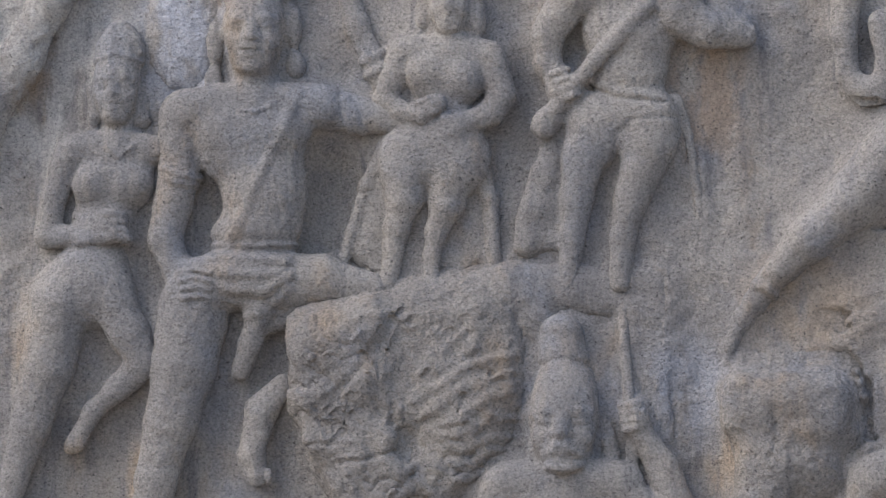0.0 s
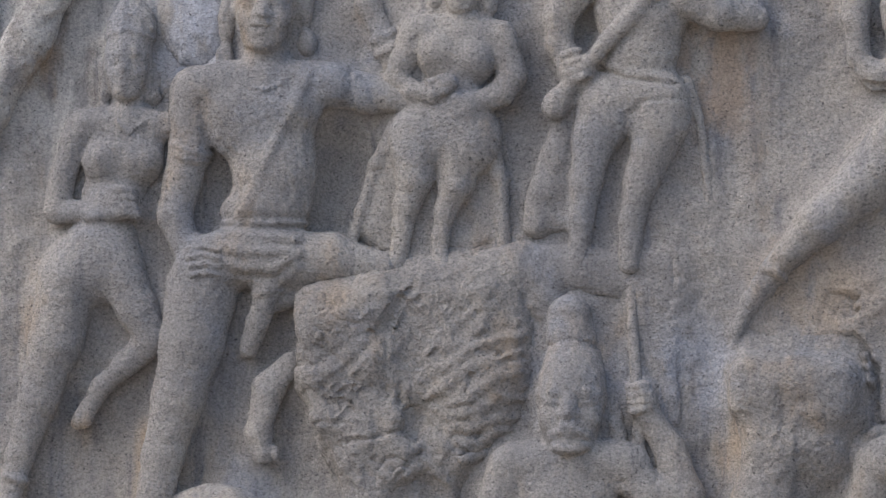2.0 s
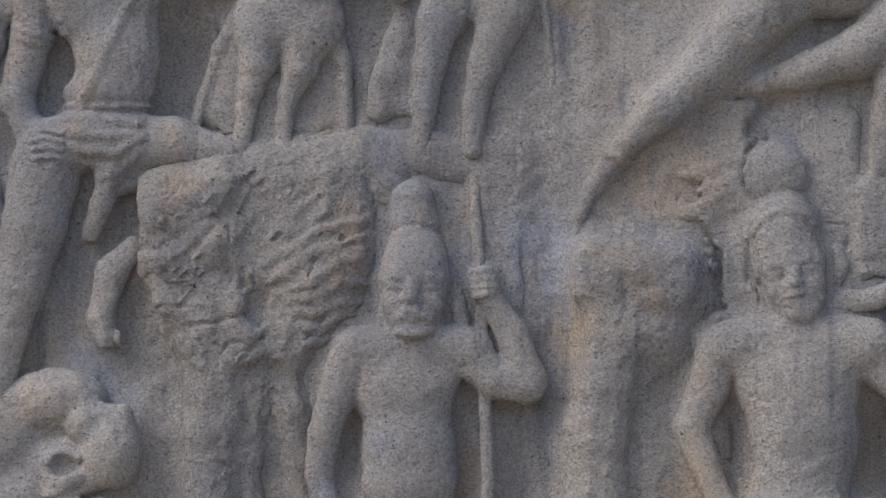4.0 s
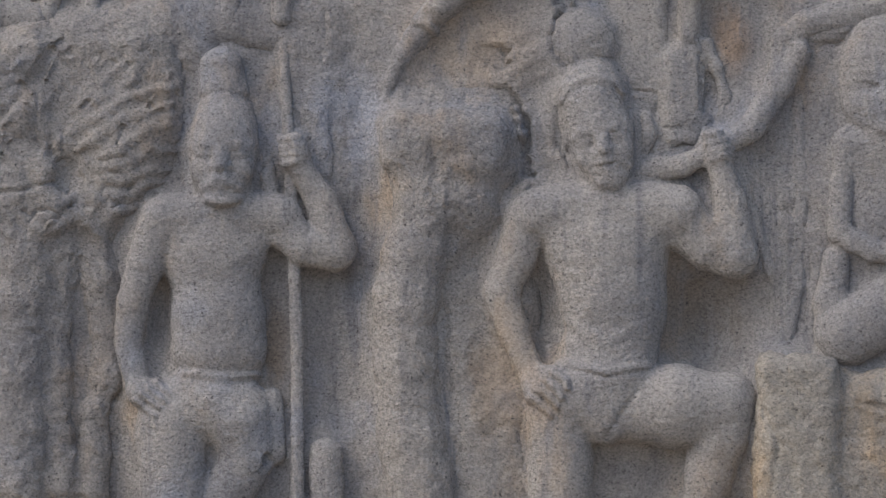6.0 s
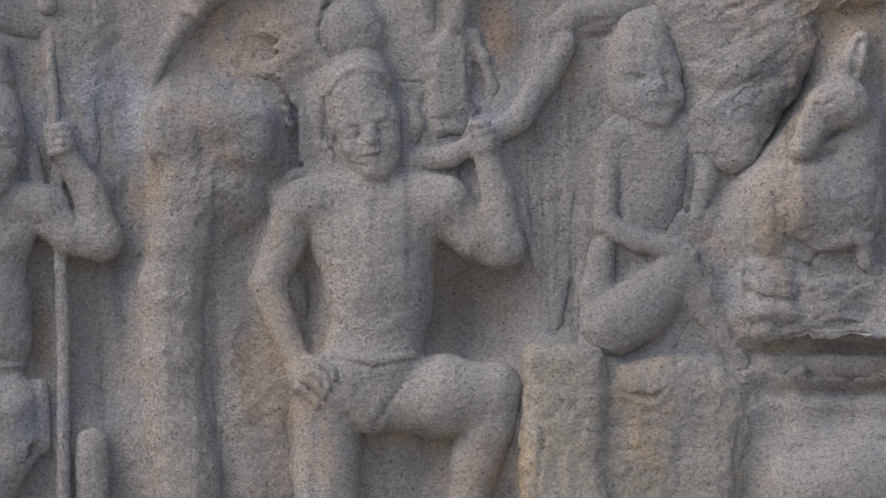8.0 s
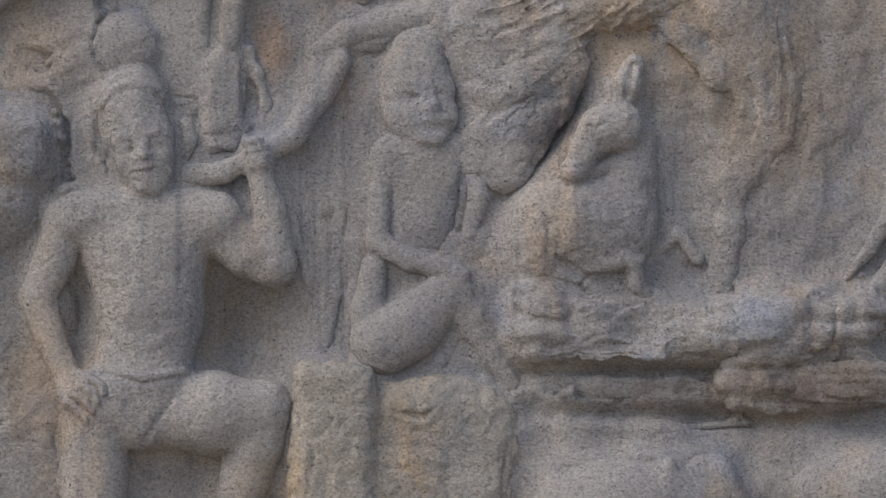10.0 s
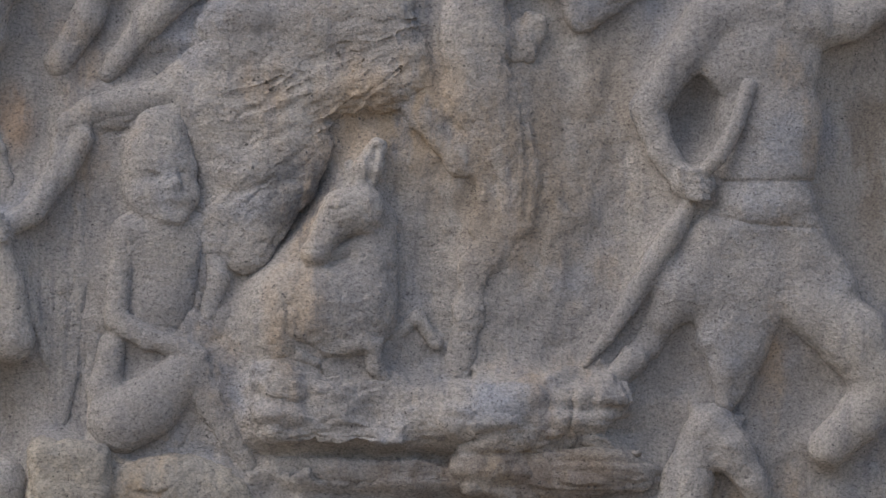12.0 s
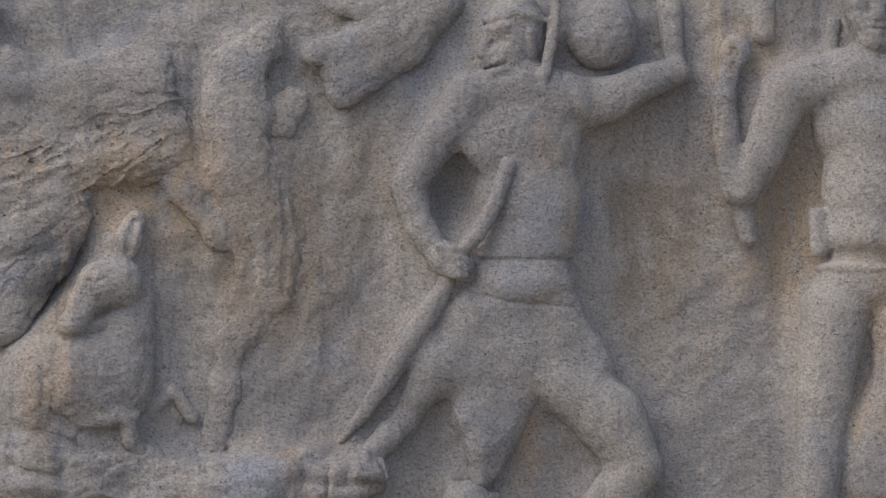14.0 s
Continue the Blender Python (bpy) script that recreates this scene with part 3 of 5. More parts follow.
    f.limb((-1.791, 3.794, 0.01, 0.027), (-1.745, 3.662, 0.01, 0.023), (-1.734, 3.456, 0.003, 0.02))
    f.limb((-1.799, 3.724, -0.04, 0.05), (-1.786, 3.5, -0.05, 0.053))
    return f.skin("relief_figure", STONE, "carved granite woman with folded arms and a cloak", "stone figure", seed=3)


def sword_bearer():
    """The standing man who holds a long club across his body."""
    f = Form(0.006, 0.02)
    f.face(-1.303, 4.433, 0.06, 0.167, 0.25, 0, 0)
    f.limb((-1.307, 4.333, 0.04, 0.063), (-1.308, 4.264, 0.037, 0.07))
    f.limb((-1.477, 4.274, 0.063, 0.07), (-1.307, 4.279, 0.047, 0.073), (-1.161, 4.243, 0.065, 0.073))
    f.blob(-1.311, 4.161, 0.03, 0.147, 0.15, 0.103, 0)
    f.blob(-1.318, 4.023, 0.03, 0.117, 0.1, 0.09, 0)
    f.limb((-1.494, 4.249, 0.062, 0.067), (-1.56, 4.149, 0.054, 0.05), (-1.562, 4.063, 0.051, 0.043), (-1.516, 3.991, 0.057, 0.043), melt=0.012)
    f.blob(-1.505, 3.973, 0.077, 0.057, 0.05, 0.047, 0)
    f.fingers(-1.527, 3.982, 0.107, 0.057, 0.017, 0.01, -0.025, 0.015, 4)
    f.limb((-1.576, 3.862, 0.067, 0.03), (-1.531, 3.926, 0.083, 0.027), (-1.467, 3.997, 0.107, 0.023), (-1.361, 4.11, 0.123, 0.028), (-1.25, 4.219, 0.117, 0.03), melt=0.007)
    f.blob(-1.569, 3.88, 0.06, 0.04, 0.04, 0.037, 0)
    f.limb((-1.17, 4.2, 0.065, 0.073), (-1.078, 4.146, 0.059, 0.06), (-0.967, 4.128, 0.02, 0.04), melt=0.012)
    f.limb((-1.048, 4.207, 0.007, 0.047), (-0.98, 4.17, 0.007, 0.03))
    f.band(0.005, (-1.433, 4.001, 0.022), (-1.352, 3.96, 0.022), (-1.212, 3.944, 0.02))
    f.band(-0.007, (-1.433, 3.98, 0.013), (-1.352, 3.939, 0.013), (-1.213, 3.923, 0.013))
    f.blob(-1.41, 3.854, 0.03, 0.103, 0.11, 0.093, 0)
    f.blob(-1.265, 3.857, 0.03, 0.103, 0.12, 0.093, 0)
    f.blob(-1.341, 3.903, 0.03, 0.15, 0.083, 0.09, 0)
    f.band(-0.006, (-1.364, 3.723, 0.014), (-1.354, 3.826, 0.016), (-1.302, 3.872, 0.013), (-1.183, 3.879, 0.013))
    f.limb((-1.453, 3.785, 0.04, 0.07), (-1.478, 3.649, 0.033, 0.047), (-1.497, 3.531, 0.027, 0.037), (-1.512, 3.395, 0.023, 0.033))
    f.limb((-1.26, 3.795, 0.04, 0.083), (-1.314, 3.643, 0.033, 0.053), (-1.344, 3.526, 0.027, 0.037), (-1.354, 3.39, 0.023, 0.033))
    f.limb((-1.541, 3.845, 0.01, 0.034), (-1.576, 3.727, 0.003, 0.044), (-1.605, 3.625, 0, 0.051), (-1.633, 3.523, -0.007, 0.044), melt=0.02)
    f.limb((-1.538, 3.693, -0.017, 0.037), (-1.566, 3.54, -0.024, 0.057), melt=0.03)
    f.limb((-1.557, 3.827, 0.024, 0.017), (-1.603, 3.709, 0.017, 0.017), (-1.653, 3.59, 0.013, 0.017), (-1.661, 3.505, 0.007, 0.015), melt=0.01)
    f.limb((-1.178, 3.94, 0.03, 0.02), (-1.144, 3.831, 0.003, 0.018), (-1.124, 3.677, -0.005, 0.017), (-1.104, 3.489, -0.008, 0.015), melt=0.008)
    return f.skin("relief_figure", STONE, "carved granite man holding a long club aslant", "stone figure", seed=4)


def flying_figure():
    """The flying figure, with legs drawn up behind it."""
    f = Form(0.006, 0.02)
    f.limb((-0.434, 3.825, 0.05, 0.107), (-0.535, 3.725, 0.05, 0.1), (-0.654, 3.601, 0.043, 0.09), (-0.79, 3.494, 0.037, 0.067), (-0.9, 3.386, 0.03, 0.043))
    f.band(0.01, (-0.952, 3.369, 0.017), (-0.914, 3.344, 0.018), (-0.882, 3.323, 0.017))
    f.limb((-0.926, 3.354, 0.023, 0.04), (-0.986, 3.27, 0.017, 0.033), (-1.033, 3.179, 0.01, 0.025))
    f.limb((-0.597, 3.547, 0.02, 0.033), (-0.487, 3.574, 0.033, 0.043), (-0.352, 3.604, 0.043, 0.057), (-0.202, 3.651, 0.047, 0.073), (-0.084, 3.734, 0.043, 0.09))
    f.blob(-0.267, 3.86, 0.027, 0.2, 0.1, 0.1, 0)
    f.limb((-0.085, 3.685, 0.037, 0.063), (-0.103, 3.549, 0.037, 0.053), (-0.131, 3.433, 0.03, 0.037), (-0.143, 3.299, 0.023, 0.03))
    f.limb((-0.54, 3.496, -0.01, 0.03), (-0.438, 3.545, -0.007, 0.037))
    return f.skin("relief_figure", STONE, "carved granite flying figure with bent legs and anklet", "stone figure", seed=5, flat=1.0)


def upper_arm():
    """The worn arm and hand of a figure above."""
    f = Form(0.006, 0.02)
    f.limb((-0.654, 4.27, 0.039, 0.047), (-0.671, 4.116, 0.036, 0.04), (-0.661, 3.996, 0.033, 0.033), (-0.604, 3.934, 0.033, 0.033))
    f.blob(-0.603, 3.942, 0.037, 0.057, 0.04, 0.043, 0)
    f.limb((-0.556, 4.146, 0.036, 0.04), (-0.526, 4.024, 0.039, 0.047), (-0.562, 3.94, 0.036, 0.04))
    f.groove((-0.654, 3.909, 0.057, 0.017), (-0.578, 3.903, 0.06, 0.017), melt=0.006)
    return f.skin("relief_figure", STONE, "worn carved arm and hand above the ledge", "stone figure", seed=6)


def maned_lion():
    """The blocky, unfinished lion with its mane, on straight legs."""
    f = Form(0.006, 0.03)
    f.limb((-2.277, 3.369, -0.051, 0.057), (-2.121, 3.384, -0.051, 0.057), (-1.967, 3.399, -0.057, 0.057), (-1.729, 3.425, -0.074, 0.057), melt=0.04)
    f.limb((-2.271, 3.338, -0.017, 0.061), (-2.117, 3.352, -0.017, 0.061), (-1.963, 3.368, -0.024, 0.061), (-1.725, 3.393, -0.04, 0.061), melt=0.04)
    f.limb((-2.265, 3.299, 0.024, 0.061), (-2.111, 3.313, 0.024, 0.061), (-1.957, 3.329, 0.017, 0.061), (-1.72, 3.354, 0, 0.061), melt=0.04)
    f.slab(-2.199, 3.184, 0, 0.162, 0.169, 0.145, -4, 0.074, melt=0.04)
    f.slab(-1.947, 3.166, -0.034, 0.253, 0.202, 0.135, -4, 0.084, melt=0.05)
    f.limb((-2.203, 3.048, -0.007, 0.148), (-2.161, 2.91, 0, 0.132), (-2.125, 2.79, 0.01, 0.105), melt=0.05)
    f.blob(-2.25, 3.223, 0.118, 0.084, 0.078, 0.044, -25, melt=0.03)
    f.blob(-2.148, 3.239, 0.118, 0.101, 0.057, 0.04, -30, melt=0.03)
    f.blob(-2.251, 3.071, 0.111, 0.078, 0.057, 0.04, -20, melt=0.03)
    f.blob(-2.116, 3.129, 0.105, 0.084, 0.051, 0.04, -40, melt=0.03)
    f.blob(-2.252, 2.945, 0.098, 0.064, 0.057, 0.04, 0, melt=0.035)
    f.blob(-2.166, 2.901, 0.105, 0.051, 0.044, 0.034, 25, melt=0.03)
    f.blob(-2.068, 2.926, 0.098, 0.044, 0.061, 0.04, -10, melt=0.02)
    f.blob(-2.063, 2.837, 0.084, 0.067, 0.051, 0.04, 0, melt=0.03)
    f.blob(-2.164, 2.804, 0.091, 0.061, 0.051, 0.037, 0, melt=0.03)
    f.blob(-2.064, 2.767, 0.078, 0.054, 0.04, 0.04, 0, melt=0.03)
    f.band(-0.008, (-2.038, 3.29, 0.024), (-2.093, 3.18, 0.027), (-2.175, 3.092, 0.02), (-2.264, 3.029, 0.015))
    f.band(-0.006, (-2.307, 3.157, 0.01), (-2.23, 3.117, 0.012), (-2.187, 3.07, 0.01))
    f.band(-0.006, (-2.261, 3.302, 0.01), (-2.234, 3.233, 0.012), (-2.158, 3.211, 0.008))
    f.band(-0.007, (-2.289, 2.918, 0.01), (-2.22, 2.917, 0.012), (-2.186, 2.956, 0.01))
    f.band(-0.008, (-2.212, 2.858, 0.01), (-2.126, 2.867, 0.013), (-2.032, 2.893, 0.01))
    f.blob(-1.84, 3.042, 0, 0.177, 0.211, 0.105, 0, melt=0.05)
    f.blob(-1.705, 3.195, -0.017, 0.074, 0.169, 0.084, 0, melt=0.05)
    f.blob(-1.927, 2.823, -0.017, 0.118, 0.152, 0.094, 10, melt=0.05)
    f.band(0.008, (-1.981, 3.042, 0.015), (-1.896, 3.083, 0.027), (-1.802, 3.15, 0.025), (-1.683, 3.173, 0.013))
    f.band(0.008, (-1.956, 2.99, 0.015), (-1.871, 3.054, 0.029), (-1.768, 3.098, 0.027), (-1.675, 3.126, 0.013))
    f.band(0.008, (-1.918, 2.959, 0.016), (-1.833, 2.988, 0.029), (-1.768, 3.042, 0.027), (-1.68, 3.063, 0.014))
    f.band(0.009, (-1.879, 2.938, 0.017), (-1.802, 2.951, 0.031), (-1.738, 2.987, 0.029), (-1.671, 2.986, 0.015))
    f.band(0.008, (-1.894, 2.901, 0.015), (-1.811, 2.903, 0.029), (-1.741, 2.933, 0.027), (-1.676, 2.929, 0.013))
    f.band(0.009, (-1.87, 2.857, 0.016), (-1.802, 2.852, 0.031), (-1.751, 2.886, 0.029), (-1.697, 2.893, 0.014))
    f.band(0.006, (-1.969, 2.902, 0.011), (-1.939, 2.959, 0.021), (-1.87, 2.938, 0.019), (-1.894, 2.877, 0.01))
    f.band(0.007, (-2, 2.829, 0.014), (-1.956, 2.878, 0.025), (-1.901, 2.847, 0.024), (-1.928, 2.795, 0.012))
    f.band(0.009, (-1.853, 2.806, 0.017), (-1.794, 2.812, 0.031), (-1.738, 2.845, 0.029))
    f.band(0.008, (-2.015, 2.753, 0.015), (-1.973, 2.804, 0.028), (-1.925, 2.766, 0.026))
    f.band(0.008, (-1.938, 2.769, 0.016), (-1.887, 2.726, 0.031), (-1.874, 2.633, 0.029))
    f.band(0.006, (-1.986, 2.689, 0.011), (-1.925, 2.674, 0.022), (-1.901, 2.583, 0.02))
    f.band(0.007, (-1.97, 3.106, 0.014), (-1.918, 3.18, 0.026), (-1.854, 3.219, 0.024), (-1.768, 3.297, 0.012))
    f.band(0.006, (-1.922, 3.262, 0.012), (-1.888, 3.193, 0.023), (-1.896, 3.134, 0.022))
    f.band(0.007, (-1.803, 3.311, 0.014), (-1.777, 3.243, 0.026), (-1.802, 3.192, 0.025))
    rng = random.Random(7)
    for k in range(60):
        x, z = -2.338 + 0.62 * rng.random(), 3.323 - 0.56 * rng.random()
        a, r = rng.uniform(-1.2, 1.9), rng.uniform(0.015, 0.05)
        f.band(rng.choice((-0.006, -0.005, 0.006)), (x - r * math.cos(a), z - r * math.sin(a), 0.006), (x + 0.2 * r, z + 0.3 * r, rng.uniform(0.008, 0.016)), (x + r * math.cos(a), z + r * math.sin(a), 0.006))
    f.blob(-1.9, 2.619, -0.007, 0.061, 0.105, 0.061, -6, melt=0.04)
    f.limb((-2.125, 2.729, 0.034, 0.091), (-2.128, 2.551, 0.034, 0.084), (-2.144, 2.315, 0.034, 0.084), (-2.153, 1.979, 0.034, 0.091))
    f.limb((-2.018, 2.704, 0.007, 0.061), (-2.043, 2.484, 0.003, 0.054), (-2.043, 2.248, 0.003, 0.051), (-2.025, 1.979, 0.003, 0.057))
    f.limb((-1.883, 2.551, -0.01, 0.04), (-1.879, 2.315, -0.017, 0.051), (-1.921, 2.213, -0.007, 0.04), (-1.923, 1.978, -0.02, 0.051))
    return f.skin("carved_lion", SHADED_ROUGH_STONE, "rough blocky granite lion with curled mane", "stone lion", worn=0.005, crag=0.016, crag_scale=13, seed=7, flat=0.8)


def beast_head():
    """The round-muzzled beast below the lion."""
    f = Form(0.006, 0.02)
    f.blob(-2.614, 2.645, 0.017, 0.158, 0.103, 0.117, 0)
    f.blob(-2.443, 2.496, 0.05, 0.097, 0.12, 0.11, 0)
    f.blob(-2.576, 2.432, 0.023, 0.133, 0.117, 0.1, 0)
    f.limb((-2.514, 2.579, 0.083, 0.063), (-2.414, 2.596, 0.067, 0.04))
    f.blob(-2.57, 2.446, 0.12, 0.05, 0.043, 0.043, 0, melt=0.012, cut=True)
    f.band(0.01, (-2.633, 2.46, 0.017), (-2.594, 2.497, 0.018), (-2.533, 2.471, 0.018))
    f.limb((-2.611, 2.36, 0.1, 0.027), (-2.526, 2.326, 0.093, 0.03), (-2.461, 2.326, 0.077, 0.027))
    f.limb((-2.601, 2.389, 0.107, 0.017), (-2.54, 2.408, 0.117, 0.02))
    f.band(-0.011, (-2.635, 2.342, 0.019), (-2.532, 2.351, 0.019), (-2.447, 2.374, 0.016))
    f.blob(-2.803, 2.553, 0.017, 0.167, 0.167, 0.083, 0)
    f.blob(-2.732, 2.349, 0.017, 0.117, 0.1, 0.083, 0)
    return f.skin("carved_lion", STONE, "round-muzzled carved granite lion head with open jaw", "stone lion", worn=0.004, seed=8)


def staff_bearer():
    """The bearded man who leans on a staff."""
    f = Form(0.006, 0.02)
    f.face(-1.522, 2.961, 0.073, 0.215, 0.3, -0.12, 0)
    f.blob(-1.522, 3.069, 0.057, 0.095, 0.087, 0.09, 0)
    f.limb((-1.534, 3.232, 0.03, 0.07), (-1.528, 3.16, 0.037, 0.073), (-1.524, 3.108, 0.043, 0.077))
    f.band(-0.007, (-1.6, 3.141, 0.015), (-1.563, 3.154, 0.015), (-1.528, 3.159, 0.015), (-1.492, 3.153, 0.015), (-1.452, 3.139, 0.015))
    f.limb((-1.618, 2.93, 0.06, 0.015), (-1.617, 2.88, 0.067, 0.018), (-1.610, 2.842, 0.06, 0.022), melt=0.008)
    f.limb((-1.402, 2.96, 0.04, 0.02), (-1.396, 2.912, 0.05, 0.024), (-1.391, 2.879, 0.05, 0.028), melt=0.008)
    f.band(0.008, (-1.583, 2.868, 0.015), (-1.536, 2.888, 0.017), (-1.469, 2.867, 0.015))
    f.band(0.008, (-1.566, 2.831, 0.017), (-1.519, 2.82, 0.02), (-1.472, 2.833, 0.017))
    f.limb((-1.521, 2.838, 0.043, 0.08), (-1.524, 2.779, 0.04, 0.09))
    f.limb((-1.698, 2.79, 0.065, 0.067), (-1.523, 2.803, 0.053, 0.08), (-1.353, 2.787, 0.063, 0.063))
    f.blob(-1.559, 2.679, 0.033, 0.16, 0.153, 0.11, 0)
    f.blob(-1.546, 2.485, 0.033, 0.143, 0.175, 0.11, 0)
    f.blob(-1.542, 2.385, 0.033, 0.14, 0.1, 0.103, 0)
    f.limb((-1.714, 2.779, 0.065, 0.067), (-1.758, 2.654, 0.06, 0.057), (-1.799, 2.537, 0.057, 0.048), (-1.814, 2.42, 0.04, 0.042), (-1.783, 2.293, 0.057, 0.038), melt=0.012)
    f.blob(-1.758, 2.259, 0.08, 0.057, 0.043, 0.04, 0)
    f.band(0.012, (-1.788, 2.244, 0.013), (-1.751, 2.213, 0.013), (-1.727, 2.196, 0.01))
    f.band(0.012, (-1.767, 2.263, 0.013), (-1.732, 2.233, 0.013), (-1.712, 2.218, 0.01))
    f.band(0.012, (-1.747, 2.283, 0.013), (-1.714, 2.253, 0.013), (-1.697, 2.239, 0.01))
    f.band(0.012, (-1.727, 2.303, 0.013), (-1.695, 2.273, 0.013), (-1.682, 2.261, 0.01))
    f.limb((-1.362, 2.77, 0.062, 0.06), (-1.287, 2.699, 0.06, 0.057), (-1.196, 2.686, 0.04, 0.063), melt=0.014)
    f.limb((-1.196, 2.699, 0.043, 0.063), (-1.237, 2.834, 0.05, 0.047), (-1.305, 2.942, 0.07, 0.037), melt=0.012)
    f.blob(-1.314, 2.98, 0.08, 0.045, 0.057, 0.043, 0)
    f.fingers(-1.345, 2.977, 0.107, 0.06, 0.007, 0.003, -0.023, 0.015, 4)
    f.limb((-1.347, 3.37, 0.012, 0.017), (-1.345, 3.2, 0.03, 0.017), (-1.33, 3.0, 0.05, 0.017), (-1.321, 2.716, 0.057, 0.018), (-1.308, 2.415, 0.05, 0.02), (-1.31, 1.881, 0.047, 0.02), melt=0.007)
    f.band(0.009, (-1.645, 2.324, 0.015), (-1.536, 2.308, 0.017), (-1.402, 2.317, 0.015))
    f.blob(-1.576, 2.226, 0.033, 0.18, 0.117, 0.11, 0)
    f.limb((-1.684, 2.168, 0.043, 0.107), (-1.675, 1.917, 0.043, 0.1))
    f.limb((-1.491, 2.183, 0.037, 0.107), (-1.459, 2.083, 0.03, 0.08), (-1.543, 1.917, 0.023, 0.08))
    f.groove((-1.487, 1.998, 0.073, 0.017), (-1.403, 2.072, 0.077, 0.015), (-1.339, 2.031, 0.05, 0.013), melt=0.006)
    f.limb((-1.384, 2.25, 0.023, 0.03), (-1.376, 2.083, 0.02, 0.033))
    f.limb((-1.228, 2.082, 0.017, 0.05), (-1.222, 1.915, 0.017, 0.053))
    f.blob(-1.598, 2.72, 0.078, 0.078, 0.061, 0.034, 0, melt=0.03)
    f.blob(-1.467, 2.718, 0.078, 0.071, 0.061, 0.034, 0, melt=0.03)
    f.blob(-1.545, 2.474, 0.105, 0.008, 0.008, 0.008, 0, melt=0.008, cut=True)
    return f.skin("relief_figure", STONE, "bearded carved granite man leaning on a staff", "stone figure", seed=9)


def trunked_beast():
    """The square-headed beast with a trunk-like foreleg."""
    f = Form(0.006, 0.03)
    f.limb((-0.974, 3.145, -0.061, 0.057), (-0.892, 3.137, -0.054, 0.057), (-0.741, 3.15, -0.074, 0.057), melt=0.035)
    f.limb((-0.977, 3.112, -0.017, 0.061), (-0.89, 3.104, -0.01, 0.061), (-0.739, 3.117, -0.03, 0.061), melt=0.035)
    f.limb((-0.981, 3.074, 0.03, 0.064), (-0.887, 3.065, 0.037, 0.064), (-0.737, 3.079, 0.017, 0.064), melt=0.035)
    f.limb((-0.987, 3.03, 0.074, 0.067), (-0.885, 3.021, 0.081, 0.067), (-0.735, 3.034, 0.061, 0.067), melt=0.035)
    f.slab(-0.867, 2.992, -0.01, 0.182, 0.091, 0.165, 6, 0.044, melt=0.05)
    f.slab(-0.835, 3.086, -0.084, 0.211, 0.118, 0.118, 4, 0.067, melt=0.06)
    f.slab(-0.675, 2.931, -0.084, 0.101, 0.186, 0.118, 0, 0.067, melt=0.06)
    f.limb((-0.946, 2.957, 0.051, 0.105), (-0.908, 2.83, 0.054, 0.101), (-0.952, 2.671, 0.057, 0.098), (-0.979, 2.536, 0.064, 0.094), (-0.987, 2.336, 0.067, 0.091), (-0.968, 2.135, 0.071, 0.094), (-0.942, 1.936, 0.071, 0.101), melt=0.03)
    f.limb((-0.78, 2.941, 0.017, 0.121), (-0.806, 2.824, 0.007, 0.108), (-0.858, 2.724, 0, 0.084), melt=0.05)
    f.blob(-0.737, 2.922, 0.03, 0.084, 0.074, 0.081, 20, melt=0.03)
    f.blob(-0.868, 2.885, 0.101, 0.067, 0.057, 0.04, -20, melt=0.03)
    f.limb((-0.843, 2.607, -0.024, 0.074), (-0.836, 2.406, -0.027, 0.084), (-0.796, 2.171, -0.027, 0.101), (-0.764, 1.936, -0.027, 0.111), melt=0.04)
    f.limb((-0.708, 2.759, -0.044, 0.084), (-0.693, 2.54, -0.051, 0.101), (-0.679, 2.204, -0.051, 0.108), (-0.665, 1.936, -0.051, 0.111), melt=0.05)
    f.band(-0.006, (-0.831, 2.755, 0.024), (-0.877, 2.605, 0.024), (-0.875, 2.437, 0.02), (-0.859, 2.269, 0.02))
    f.band(-0.005, (-0.905, 2.992, 0.015), (-0.886, 2.908, 0.017), (-0.923, 2.807, 0.015))
    return f.skin("carved_beast", SHADED_ROUGH_STONE, "square-headed carved granite beast with thick foreleg", "stone beast", worn=0.004, crag=0.012, crag_scale=12, seed=10, flat=0.78)


